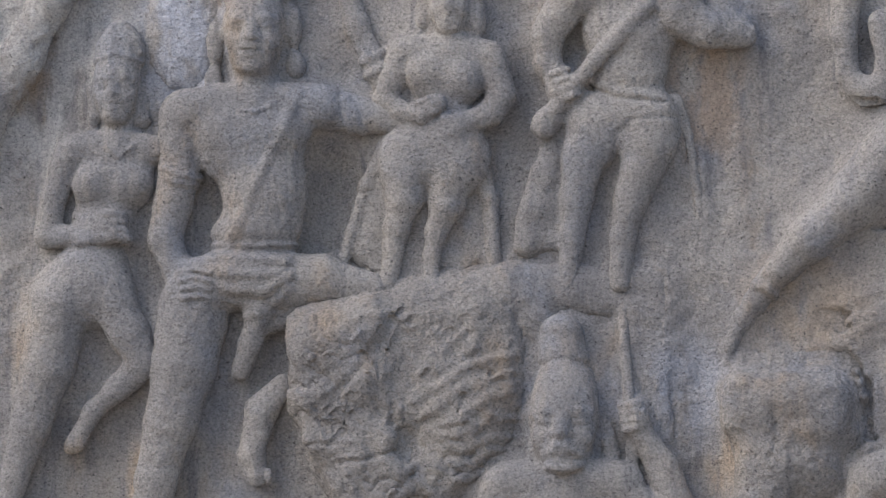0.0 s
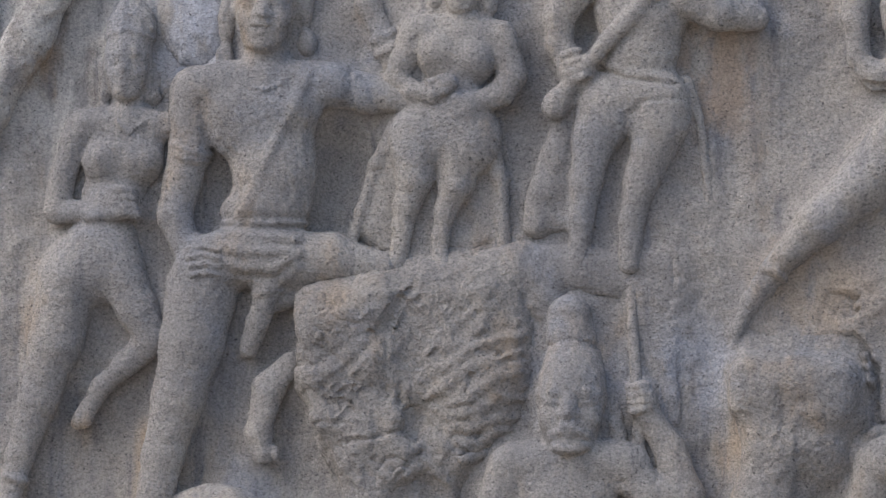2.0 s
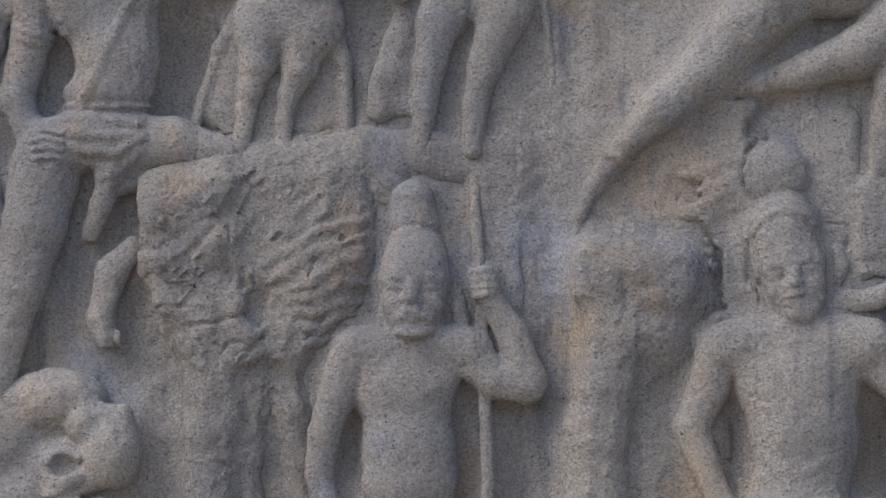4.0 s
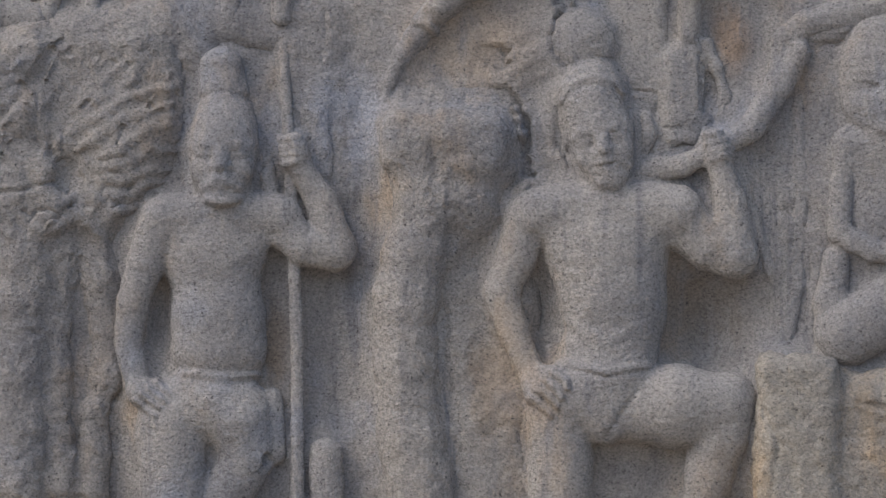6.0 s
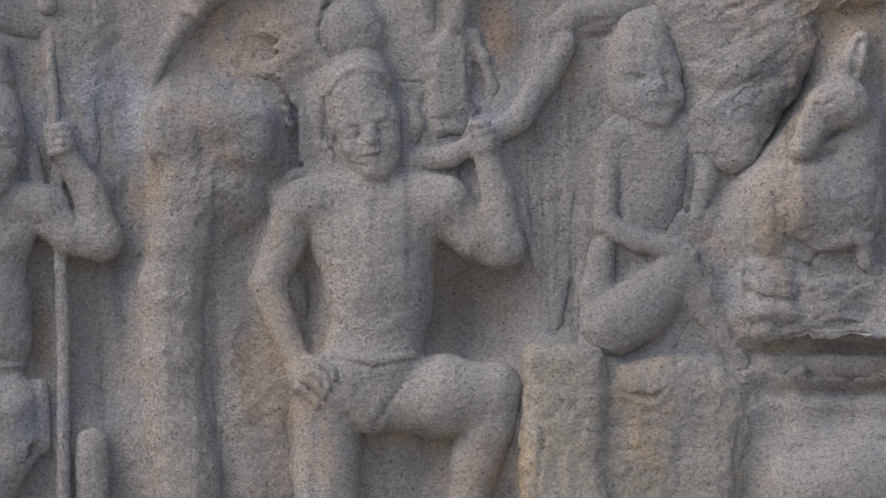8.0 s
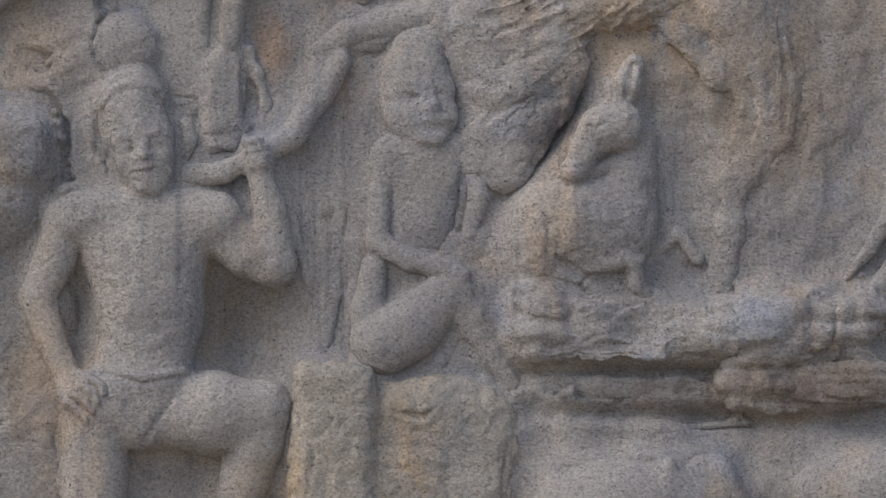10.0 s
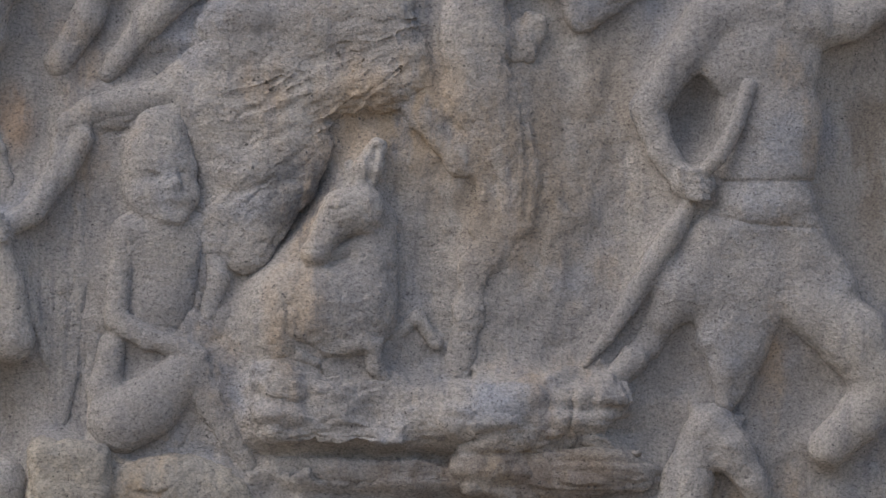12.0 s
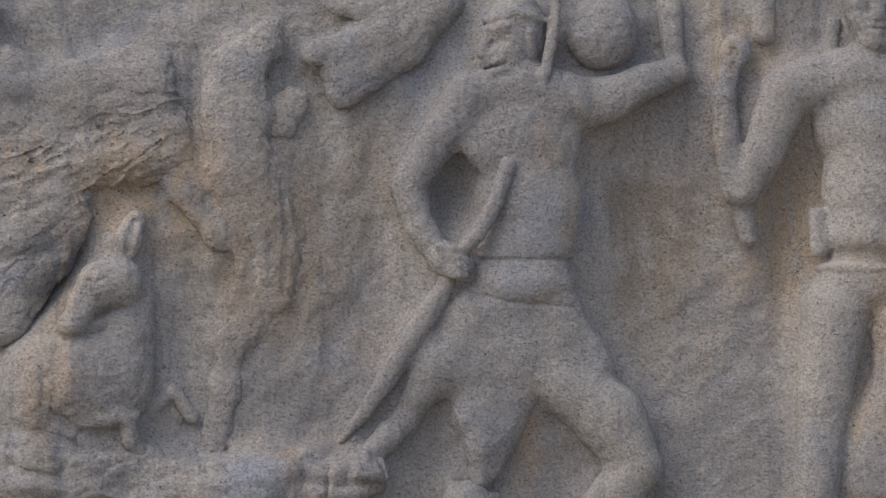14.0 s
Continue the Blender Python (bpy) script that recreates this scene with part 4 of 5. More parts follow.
def load_carrier():
    """The man with a bent knee who shoulders a pole."""
    f = Form(0.006, 0.02)
    f.face(-0.404, 2.988, 0.098, 0.199, 0.297, 0.25, -10)
    f.blob(-0.429, 3.124, 0.084, 0.098, 0.105, 0.098, 0)
    f.band(0.008, (-0.518, 3.119, 0.013), (-0.492, 3.159, 0.015), (-0.425, 3.185, 0.017), (-0.358, 3.167, 0.015), (-0.334, 3.136, 0.013))
    f.band(0.008, (-0.514, 3.156, 0.012), (-0.48, 3.203, 0.013), (-0.425, 3.222, 0.015), (-0.366, 3.204, 0.013), (-0.34, 3.173, 0.012))
    f.band(-0.004, (-0.515, 3.095, 0.008), (-0.484, 3.135, 0.01), (-0.425, 3.158, 0.01), (-0.359, 3.143, 0.01), (-0.331, 3.112, 0.008))
    f.limb((-0.491, 2.967, 0.067, 0.017), (-0.485, 2.899, 0.071, 0.02), (-0.492, 2.879, 0.067, 0.022), melt=0.01)
    f.limb((-0.27, 3.065, 0.057, 0.022), (-0.261, 3.015, 0.057, 0.025), (-0.278, 2.965, 0.054, 0.02), melt=0.01)
    f.limb((-0.515, 3.036, 0.047, 0.024), (-0.522, 2.969, 0.04, 0.027))
    f.limb((-0.416, 2.915, 0.162, 0.008), (-0.386, 2.927, 0.175, 0.01), (-0.349, 2.927, 0.175, 0.01), (-0.313, 2.914, 0.162, 0.008), melt=0.008)
    f.limb((-0.382, 2.865, 0.06, 0.08), (-0.374, 2.798, 0.057, 0.093))
    f.limb((-0.59, 2.786, 0.086, 0.077), (-0.382, 2.802, 0.073, 0.093), (-0.183, 2.781, 0.089, 0.083))
    f.blob(-0.392, 2.69, 0.05, 0.187, 0.163, 0.14, 0)
    f.blob(-0.369, 2.506, 0.05, 0.153, 0.192, 0.133, 0)
    f.blob(-0.39, 2.381, 0.05, 0.143, 0.1, 0.123, 0)
    f.band(0.007, (-0.496, 2.604, 0.012), (-0.473, 2.595, 0.012))
    f.blob(-0.38, 2.59, 0.05, 0.153, 0.183, 0.133, 0, melt=0.04)
    f.limb((-0.617, 2.776, 0.057, 0.077), (-0.657, 2.659, 0.057, 0.06), (-0.701, 2.556, 0.057, 0.052), melt=0.012)
    f.limb((-0.705, 2.551, 0.057, 0.05), (-0.668, 2.441, 0.067, 0.045), (-0.618, 2.323, 0.083, 0.037), melt=0.012)
    f.blob(-0.581, 2.272, 0.11, 0.063, 0.057, 0.05, 0)
    f.band(0.013, (-0.618, 2.239, 0.015), (-0.582, 2.212, 0.017), (-0.555, 2.182, 0.013))
    f.band(0.013, (-0.594, 2.264, 0.015), (-0.558, 2.237, 0.017), (-0.538, 2.209, 0.013))
    f.band(0.013, (-0.571, 2.289, 0.015), (-0.535, 2.262, 0.017), (-0.522, 2.235, 0.013))
    f.band(0.013, (-0.548, 2.313, 0.015), (-0.511, 2.286, 0.017), (-0.505, 2.262, 0.013))
    f.limb((-0.18, 2.762, 0.06, 0.087), (-0.084, 2.685, 0.067, 0.073), (-0.01, 2.648, 0.067, 0.067), melt=0.014)
    f.limb((-0.01, 2.659, 0.07, 0.063), (-0.025, 2.817, 0.08, 0.05), (-0.057, 2.924, 0.097, 0.04), melt=0.012)
    f.blob(-0.061, 2.962, 0.1, 0.047, 0.043, 0.047, 0)
    f.fingers(-0.081, 2.969, 0.13, 0.05, 0.013, 0.007, -0.023, 0.015, 4)
    f.limb((-0.282, 2.905, 0.067, 0.037), (-0.165, 2.918, 0.087, 0.033), (-0.065, 2.963, 0.093, 0.033), (0.036, 3.027, 0.067, 0.04), (0.12, 3.154, 0.05, 0.043), (0.18, 3.256, 0.033, 0.04), melt=0.008)
    f.limb((0.121, 3.224, 0.023, 0.03), (0.139, 3.291, 0.023, 0.037), (0.206, 3.342, 0.017, 0.043), (0.307, 3.367, 0.007, 0.053), (0.441, 3.393, -0.007, 0.063), melt=0.014)
    f.limb((-0.007, 2.921, 0.04, 0.023), (0.041, 2.771, 0.033, 0.023), (0.085, 2.621, 0.02, 0.02), (0.098, 2.588, 0.01, 0.017), melt=0.008)
    f.band(0.004, (-0.504, 2.340, 0.016), (-0.394, 2.310, 0.017), (-0.273, 2.332, 0.016))
    f.band(-0.003, (-0.505, 2.321, 0.010), (-0.394, 2.292, 0.010), (-0.278, 2.312, 0.010))
    f.blob(-0.437, 2.232, 0.057, 0.187, 0.103, 0.133, 0)
    f.blob(-0.393, 2.303, 0.053, 0.153, 0.073, 0.133, 0, melt=0.04)
    f.blob(-0.395, 2.188, 0.093, 0.087, 0.093, 0.083, 0)
    f.limb((-0.529, 2.174, 0.057, 0.103), (-0.536, 1.909, 0.053, 0.093))
    f.limb((-0.338, 2.206, 0.057, 0.1), (-0.188, 2.212, 0.067, 0.123), (-0.064, 2.212, 0.06, 0.097))
    f.limb((-0.031, 2.229, 0.05, 0.08), (-0.065, 2.121, 0.05, 0.083), (-0.099, 2.006, 0.043, 0.07), (-0.126, 1.857, 0.04, 0.06))
    f.band(-0.006, (-0.395, 2.122, 0.012), (-0.345, 2.187, 0.014), (-0.303, 2.253, 0.012))
    f.blob(-0.461, 2.728, 0.111, 0.088, 0.067, 0.04, 0, melt=0.03)
    f.blob(-0.289, 2.733, 0.111, 0.081, 0.067, 0.04, 0, melt=0.03)
    f.blob(-0.391, 2.476, 0.142, 0.008, 0.01, 0.01, 0, melt=0.008, cut=True)
    f.blob(-0.482, 2.641, 0.132, 0.01, 0.008, 0.01, 0, melt=0.008)
    f.band(0.004, (-0.515, 2.467, 0.024), (-0.399, 2.399, 0.027), (-0.274, 2.447, 0.024))
    f.blob(-0.514, 3.145, 0.034, 0.022, 0.022, 0.034, 0, melt=0.01)
    f.blob(-0.535, 3.101, 0.034, 0.024, 0.024, 0.034, 0, melt=0.01)
    f.blob(-0.528, 3.054, 0.034, 0.022, 0.022, 0.034, 0, melt=0.01)
    f.blob(-0.539, 3.01, 0.034, 0.024, 0.024, 0.034, 0, melt=0.01)
    f.blob(-0.522, 2.966, 0.034, 0.02, 0.02, 0.034, 0, melt=0.01)
    return f.skin("relief_figure", STONE, "carved granite man with bent knee shouldering a pole", "stone figure", seed=11)


def hanging_load():
    """The bundle that hangs above the carrier."""
    f = Form(0.006, 0.02)
    f.blob(-0.453, 3.293, 0.03, 0.111, 0.108, 0.094, 0, melt=0.03)
    f.slab(-0.291, 3.316, -0.013, 0.094, 0.186, 0.061, 0, 0.044, melt=0.02)
    f.limb((-0.132, 3.503, 0.037, 0.037), (-0.139, 3.369, 0.034, 0.035), (-0.145, 3.288, 0.03, 0.034), melt=0.012)
    f.limb((-0.182, 3.289, 0.02, 0.013), (-0.111, 3.292, 0.02, 0.013), melt=0.006)
    f.slab(-0.167, 3.152, 0.007, 0.074, 0.138, 0.057, 0, 0.051)
    f.limb((-0.243, 3.03, 0.024, 0.019), (-0.193, 3.005, 0.034, 0.022), (-0.134, 3.011, 0.034, 0.02), (-0.092, 3.057, 0.017, 0.017))
    f.limb((-0.09, 3.286, 0.01, 0.024), (-0.062, 3.218, 0.01, 0.02), (-0.033, 3.133, 0.007, 0.019), (-0.051, 3.032, 0.007, 0.02))
    f.band(-0.008, (-0.11, 3.251, 0.01), (-0.1, 3.082, 0.01))
    return f.skin("stone_sack", STONE, "rounded carved granite bundle with hanging cords", "stone bundle", worn=0.004, seed=12)


def seated_ascetic():
    """The thin seated man with one knee drawn up."""
    f = Form(0.006, 0.02)
    f.blob(0.413, 3.178, 0.024, 0.108, 0.155, 0.098, 0)
    f.blob(0.421, 3.095, 0.03, 0.094, 0.098, 0.091, 0)
    f.limb((0.395, 3.221, 0.02, 0.084), (0.414, 3.298, 0.013, 0.071), (0.437, 3.334, 0.007, 0.044), melt=0.03)
    f.limb((0.454, 3.291, 0.017, 0.044), (0.466, 3.367, 0.017, 0.03), (0.47, 3.424, 0.013, 0.015), melt=0.03)
    f.limb((0.355, 3.169, 0.067, 0.022), (0.425, 3.18, 0.084, 0.024), (0.496, 3.17, 0.067, 0.022), melt=0.03)
    f.blob(0.392, 3.14, 0.111, 0.03, 0.015, 0.012, 0, melt=0.018, cut=True)
    f.blob(0.483, 3.143, 0.105, 0.025, 0.015, 0.012, 0, melt=0.018, cut=True)
    f.blob(0.392, 3.138, 0.091, 0.024, 0.012, 0.013, 0, melt=0.006)
    f.blob(0.482, 3.141, 0.086, 0.02, 0.012, 0.013, 0, melt=0.006)
    f.limb((0.442, 3.152, 0.101, 0.017), (0.447, 3.118, 0.111, 0.03), melt=0.014)
    f.limb((0.417, 3.074, 0.105, 0.015), (0.453, 3.081, 0.115, 0.017), (0.487, 3.076, 0.101, 0.015), melt=0.014)
    f.blob(0.453, 3.026, 0.088, 0.047, 0.027, 0.03, 0)
    f.blob(0.38, 3.09, 0.078, 0.034, 0.04, 0.027, 0)
    f.blob(0.504, 3.094, 0.071, 0.027, 0.037, 0.024, 0)
    f.blob(0.337, 3.118, 0.024, 0.024, 0.064, 0.034, 0)
    f.limb((0.532, 3.073, 0.02, 0.02), (0.536, 3.031, 0.02, 0.024))
    f.limb((0.426, 3.011, 0.024, 0.061), (0.427, 2.969, 0.02, 0.071))
    f.limb((0.327, 2.986, 0.037, 0.047), (0.43, 2.982, 0.027, 0.061), (0.53, 2.997, 0.027, 0.04))
    f.blob(0.429, 2.885, 0.013, 0.111, 0.145, 0.061, 0)
    f.blob(0.419, 2.759, 0.013, 0.094, 0.094, 0.057, 0)
    f.blob(0.377, 2.932, 0.054, 0.051, 0.044, 0.02, 0)
    f.blob(0.477, 2.935, 0.054, 0.051, 0.044, 0.02, 0)
    f.limb((0.323, 2.982, 0.04, 0.044), (0.302, 2.864, 0.04, 0.035), (0.295, 2.726, 0.047, 0.034), melt=0.01)
    f.limb((0.299, 2.713, 0.051, 0.035), (0.39, 2.664, 0.067, 0.032), (0.49, 2.635, 0.078, 0.03), (0.537, 2.616, 0.078, 0.03), melt=0.01)
    f.limb((0.52, 2.624, 0.084, 0.022), (0.558, 2.567, 0.078, 0.017), (0.575, 2.517, 0.067, 0.013), melt=0.008)
    f.limb((0.533, 3.019, 0.024, 0.029), (0.585, 2.956, 0.027, 0.032), (0.597, 2.855, 0.027, 0.034), (0.572, 2.746, 0.024, 0.029), (0.553, 2.712, 0.017, 0.024), melt=0.01)
    f.limb((0.288, 2.647, 0.02, 0.04), (0.267, 2.513, 0.024, 0.051), (0.286, 2.421, 0.027, 0.067))
    f.limb((0.317, 2.417, 0.037, 0.094), (0.394, 2.461, 0.047, 0.091), (0.489, 2.553, 0.057, 0.071), melt=0.02)
    f.limb((0.517, 2.6, 0.057, 0.054), (0.566, 2.501, 0.051, 0.049), (0.625, 2.4, 0.037, 0.04), (0.691, 2.301, 0.024, 0.03), melt=0.014)
    f.limb((0.533, 2.465, 0.017, 0.04), (0.48, 2.376, 0.013, 0.034), (0.416, 2.275, 0.013, 0.025), melt=0.014)
    return f.skin("relief_figure", STONE, "thin carved granite ascetic seated with knee raised", "stone figure", seed=13, flat=0.62)


def pole_bundle():
    """The upright cords carved between carrier and ascetic."""
    f = Form(0.006, 0.02)
    f.limb((0.173, 3.176, 0, 0.022), (0.187, 2.872, 0.003, 0.023), (0.168, 2.57, 0.003, 0.023), (0.129, 2.369, 0.007, 0.027))
    f.limb((0.252, 3.345, 0, 0.018), (0.256, 3.04, 0.007, 0.02), (0.235, 2.67, 0.007, 0.02), (0.204, 2.368, 0.01, 0.02))
    f.limb((0.119, 3.177, -0.007, 0.02), (0.134, 2.873, -0.007, 0.02), (0.115, 2.604, -0.007, 0.02))
    return f.skin("rope_carving", STONE, "upright cords carved in low granite relief", "stone cord", seed=14, flat=0.5)


def ascetic_seat():
    """The rusty boulders beneath the ascetic."""
    f = Form(0.007, 0.03)
    f.slab(0.165, 2.081, 0.007, 0.128, 0.27, 0.142, 0, 0.051, melt=0.03)
    f.limb((0.098, 2.347, -0.034, 0.051), (0.178, 2.343, -0.034, 0.051), (0.237, 2.333, -0.044, 0.051), melt=0.03)
    f.limb((0.098, 2.316, 0.007, 0.054), (0.178, 2.311, 0.007, 0.054), (0.236, 2.301, -0.003, 0.054), melt=0.03)
    f.limb((0.097, 2.272, 0.04, 0.061), (0.177, 2.268, 0.04, 0.061), (0.235, 2.258, 0.03, 0.061), melt=0.03)
    f.slab(0.501, 2.029, -0.017, 0.199, 0.253, 0.128, -3, 0.101, melt=0.05)
    f.limb((0.276, 2.229, 0.04, 0.067), (0.46, 2.241, 0.044, 0.071), (0.593, 2.211, 0.024, 0.074), (0.668, 2.094, 0, 0.067), melt=0.05)
    f.limb((0.392, 2.21, 0.074, 0.02), (0.436, 2.253, 0.074, 0.02), (0.519, 2.294, 0.04, 0.02), melt=0.02)
    f.blob(0.533, 2.159, 0.074, 0.101, 0.074, 0.047, 10, melt=0.03)
    f.blob(0.407, 2.028, 0.067, 0.084, 0.101, 0.051, 0, melt=0.03)
    f.blob(0.607, 1.994, 0.04, 0.074, 0.118, 0.057, 8, melt=0.03)
    f.limb((0.306, 2.213, 0.027, 0.067), (0.3, 2.03, 0.027, 0.071), (0.298, 1.83, 0.027, 0.074), melt=0.05)
    f.band(-0.004, (0.307, 2.28, 0.017), (0.299, 2.096, 0.017), (0.3, 1.897, 0.015))
    f.band(-0.008, (0.06, 2.198, 0.01), (0.109, 2.098, 0.012), (0.082, 1.932, 0.01))
    f.band(-0.008, (0.351, 2.209, 0.01), (0.426, 2.195, 0.012), (0.46, 2.222, 0.008))
    f.band(-0.008, (0.675, 2.127, 0.012), (0.657, 1.994, 0.013), (0.689, 1.89, 0.012))
    return f.skin("boulder", RUST, "iron-stained yellowish boulders under the seated ascetic", "boulder", worn=0.005, crag=0.020, crag_scale=11, seed=15, flat=0.75)


def resting_deer():
    """The deer that lies with its head turned back."""
    f = Form(0.006, 0.02)
    f.blob(0.903, 2.769, 0.037, 0.206, 0.145, 0.098, 0)
    f.blob(0.769, 2.732, 0.044, 0.084, 0.155, 0.091, 0)
    f.blob(1.02, 2.78, 0.034, 0.108, 0.148, 0.088, 0)
    f.limb((1.021, 2.781, 0.02, 0.098), (1.046, 2.917, 0.017, 0.081), (1.058, 3.032, 0.017, 0.067))
    f.limb((0.88, 2.934, 0.084, 0.037), (0.909, 2.989, 0.084, 0.047), (0.956, 3.051, 0.078, 0.067), (1.014, 3.061, 0.064, 0.074), melt=0.014)
    f.blob(0.876, 2.927, 0.094, 0.037, 0.034, 0.034, -30)
    f.limb((0.932, 2.924, 0.067, 0.017), (1.002, 2.959, 0.064, 0.02), (1.056, 2.982, 0.054, 0.024), melt=0.012)
    f.band(-0.007, (0.85, 2.935, 0.007), (0.887, 2.933, 0.007))
    f.blob(0.935, 3.063, 0.132, 0.025, 0.015, 0.012, -20, melt=0.008)
    f.band(-0.006, (0.915, 3.058, 0.007), (0.942, 3.052, 0.008), (0.969, 3.067, 0.007))
    f.limb((1.016, 3.119, 0.057, 0.032), (1.029, 3.183, 0.061, 0.046), (1.055, 3.249, 0.051, 0.03), melt=0.012)
    f.band(-0.012, (1.035, 3.15, 0.015), (1.041, 3.201, 0.024), (1.054, 3.245, 0.013))
    f.limb((0.984, 3.137, 0.037, 0.022), (0.977, 3.199, 0.027, 0.017), melt=0.01)
    f.limb((0.904, 2.638, 0.057, 0.037), (1.012, 2.676, 0.081, 0.034), (1.056, 2.657, 0.078, 0.03), (1.061, 2.594, 0.067, 0.027), (1.1, 2.546, 0.051, 0.022), melt=0.008)
    f.limb((0.75, 2.625, 0.054, 0.037), (0.836, 2.626, 0.067, 0.03), (0.88, 2.607, 0.061, 0.025), melt=0.008)
    f.limb((1.111, 2.69, 0.01, 0.027), (1.19, 2.748, 0.02, 0.022), (1.221, 2.705, 0.024, 0.02), (1.245, 2.675, 0.02, 0.024), melt=0.008)
    f.band(-0.007, (0.796, 2.767, 0.015), (0.797, 2.683, 0.017), (0.838, 2.656, 0.015))
    f.band(-0.011, (0.838, 2.656, 0.013), (0.923, 2.61, 0.013), (1.023, 2.619, 0.012))
    f.band(0.006, (0.885, 2.845, 0.034), (0.867, 2.71, 0.03))
    f.limb((0.722, 2.757, 0.027, 0.034), (0.714, 2.656, 0.027, 0.037), (0.745, 2.606, 0.03, 0.027))
    return f.skin("carved_deer", STONE, "carved granite deer resting with head turned back", "stone deer", worn=0.004, seed=16, flat=0.78)


def deer_ledge():
    """The broken ledge on which the deer rests."""
    f = Form(0.007, 0.03)
    f.slab(0.96, 2.478, 0, 0.253, 0.105, 0.111, 6, 0.051, melt=0.04)
    f.blob(0.791, 2.525, 0.007, 0.101, 0.094, 0.101, 20, melt=0.04)
    f.slab(0.943, 2.406, 0.034, 0.219, 0.047, 0.111, 4, 0.03, melt=0.03)
    f.slab(1.196, 2.441, 0.003, 0.16, 0.071, 0.105, -12, 0.04, melt=0.04)
    f.limb((1.109, 2.514, 0.034, 0.057), (1.228, 2.517, 0.017, 0.057), (1.321, 2.567, 0, 0.051), melt=0.04)
    f.blob(0.863, 2.539, 0.081, 0.094, 0.037, 0.04, 10)
    f.blob(1.022, 2.501, 0.088, 0.078, 0.04, 0.04, -10)
    f.blob(1.124, 2.453, 0.074, 0.074, 0.044, 0.044, 15)
    f.blob(0.889, 2.439, 0.098, 0.084, 0.034, 0.037, -5)
    f.blob(1.259, 2.457, 0.064, 0.067, 0.04, 0.044, -20)
    f.slab(1.568, 2.466, 0, 0.211, 0.121, 0.105, -2, 0.057, melt=0.05)
    f.slab(1.569, 2.574, -0.034, 0.194, 0.061, 0.098, -6, 0.044, melt=0.05)
    f.slab(1.605, 2.299, -0.013, 0.278, 0.088, 0.105, 0, 0.044, melt=0.05)
    f.blob(1.775, 2.544, 0.04, 0.091, 0.105, 0.088, 0, melt=0.03)
    f.limb((1.732, 2.628, 0.044, 0.034), (1.679, 2.541, 0.074, 0.034), (1.653, 2.456, 0.084, 0.03), melt=0.02)
    f.blob(1.459, 2.485, 0.084, 0.074, 0.074, 0.037, 10)
    f.blob(1.612, 2.422, 0.078, 0.088, 0.057, 0.04, -10)
    f.band(-0.012, (1.653, 2.526, 0.013), (1.634, 2.391, 0.013), (1.567, 2.339, 0.012))
    return f.skin("rock_ledge", ROCK, "broken overhanging granite ledge under the deer", "rock ledge", worn=0.006, crag=0.06, crag_scale=9, seed=17, lay=(0.7, 1, 1.5))


def lower_strata():
    """The bedded rock under the ledges."""
    f = Form(0.007, 0.03)
    f.limb((0.759, 2.283, 0, 0.04), (0.96, 2.273, 0.01, 0.05), (1.195, 2.283, 0.007, 0.053), (1.448, 2.279, 0, 0.053), melt=0.03)
    f.blob(1.617, 2.293, 0, 0.267, 0.1, 0.11, 0, melt=0.05)
    f.blob(1.751, 2.303, 0.007, 0.15, 0.083, 0.1, 0, melt=0.05)
    f.limb((0.861, 2.139, -0.007, 0.03), (1.112, 2.158, 0, 0.033), (1.398, 2.178, -0.003, 0.033), melt=0.03)
    f.band(-0.015, (0.789, 2.326, 0.015), (1.023, 2.332, 0.017), (1.325, 2.325, 0.013))
    f.band(-0.013, (0.857, 2.18, 0.015), (1.024, 2.195, 0.015), (1.191, 2.2, 0.012))
    f.band(-0.008, (0.99, 2.242, 0.012), (1.325, 2.242, 0.012))
    f.band(-0.008, (1.392, 2.213, 0.015), (1.661, 2.199, 0.015), (1.863, 2.234, 0.013))
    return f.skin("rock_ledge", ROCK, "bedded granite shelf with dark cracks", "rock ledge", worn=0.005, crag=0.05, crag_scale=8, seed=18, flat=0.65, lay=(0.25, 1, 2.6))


def smooth_back():
    """The smooth backs of cattle below the ledge."""
    f = Form(0.007, 0.03)
    f.blob(1.074, 1.928, 0.017, 0.333, 0.167, 0.183, 0)
    f.limb((0.84, 1.979, 0.033, 0.08), (1.29, 2.025, 0.033, 0.07))
    f.blob(1.147, 2.039, 0.147, 0.017, 0.043, 0.017, 0)
    return f.skin("carved_cow", STONE, "smooth rounded back of a carved granite cow", "stone cow", seed=19)


def second_back():
    """The next smooth back to the right."""
    f = Form(0.007, 0.03)
    f.blob(1.767, 1.984, 0.017, 0.25, 0.15, 0.167, 0)
    f.limb((1.63, 2.066, 0.033, 0.047), (1.899, 2.068, 0.033, 0.047))
    return f.skin("carved_cow", STONE, "rounded back of a carved granite cow", "stone cow", seed=20)


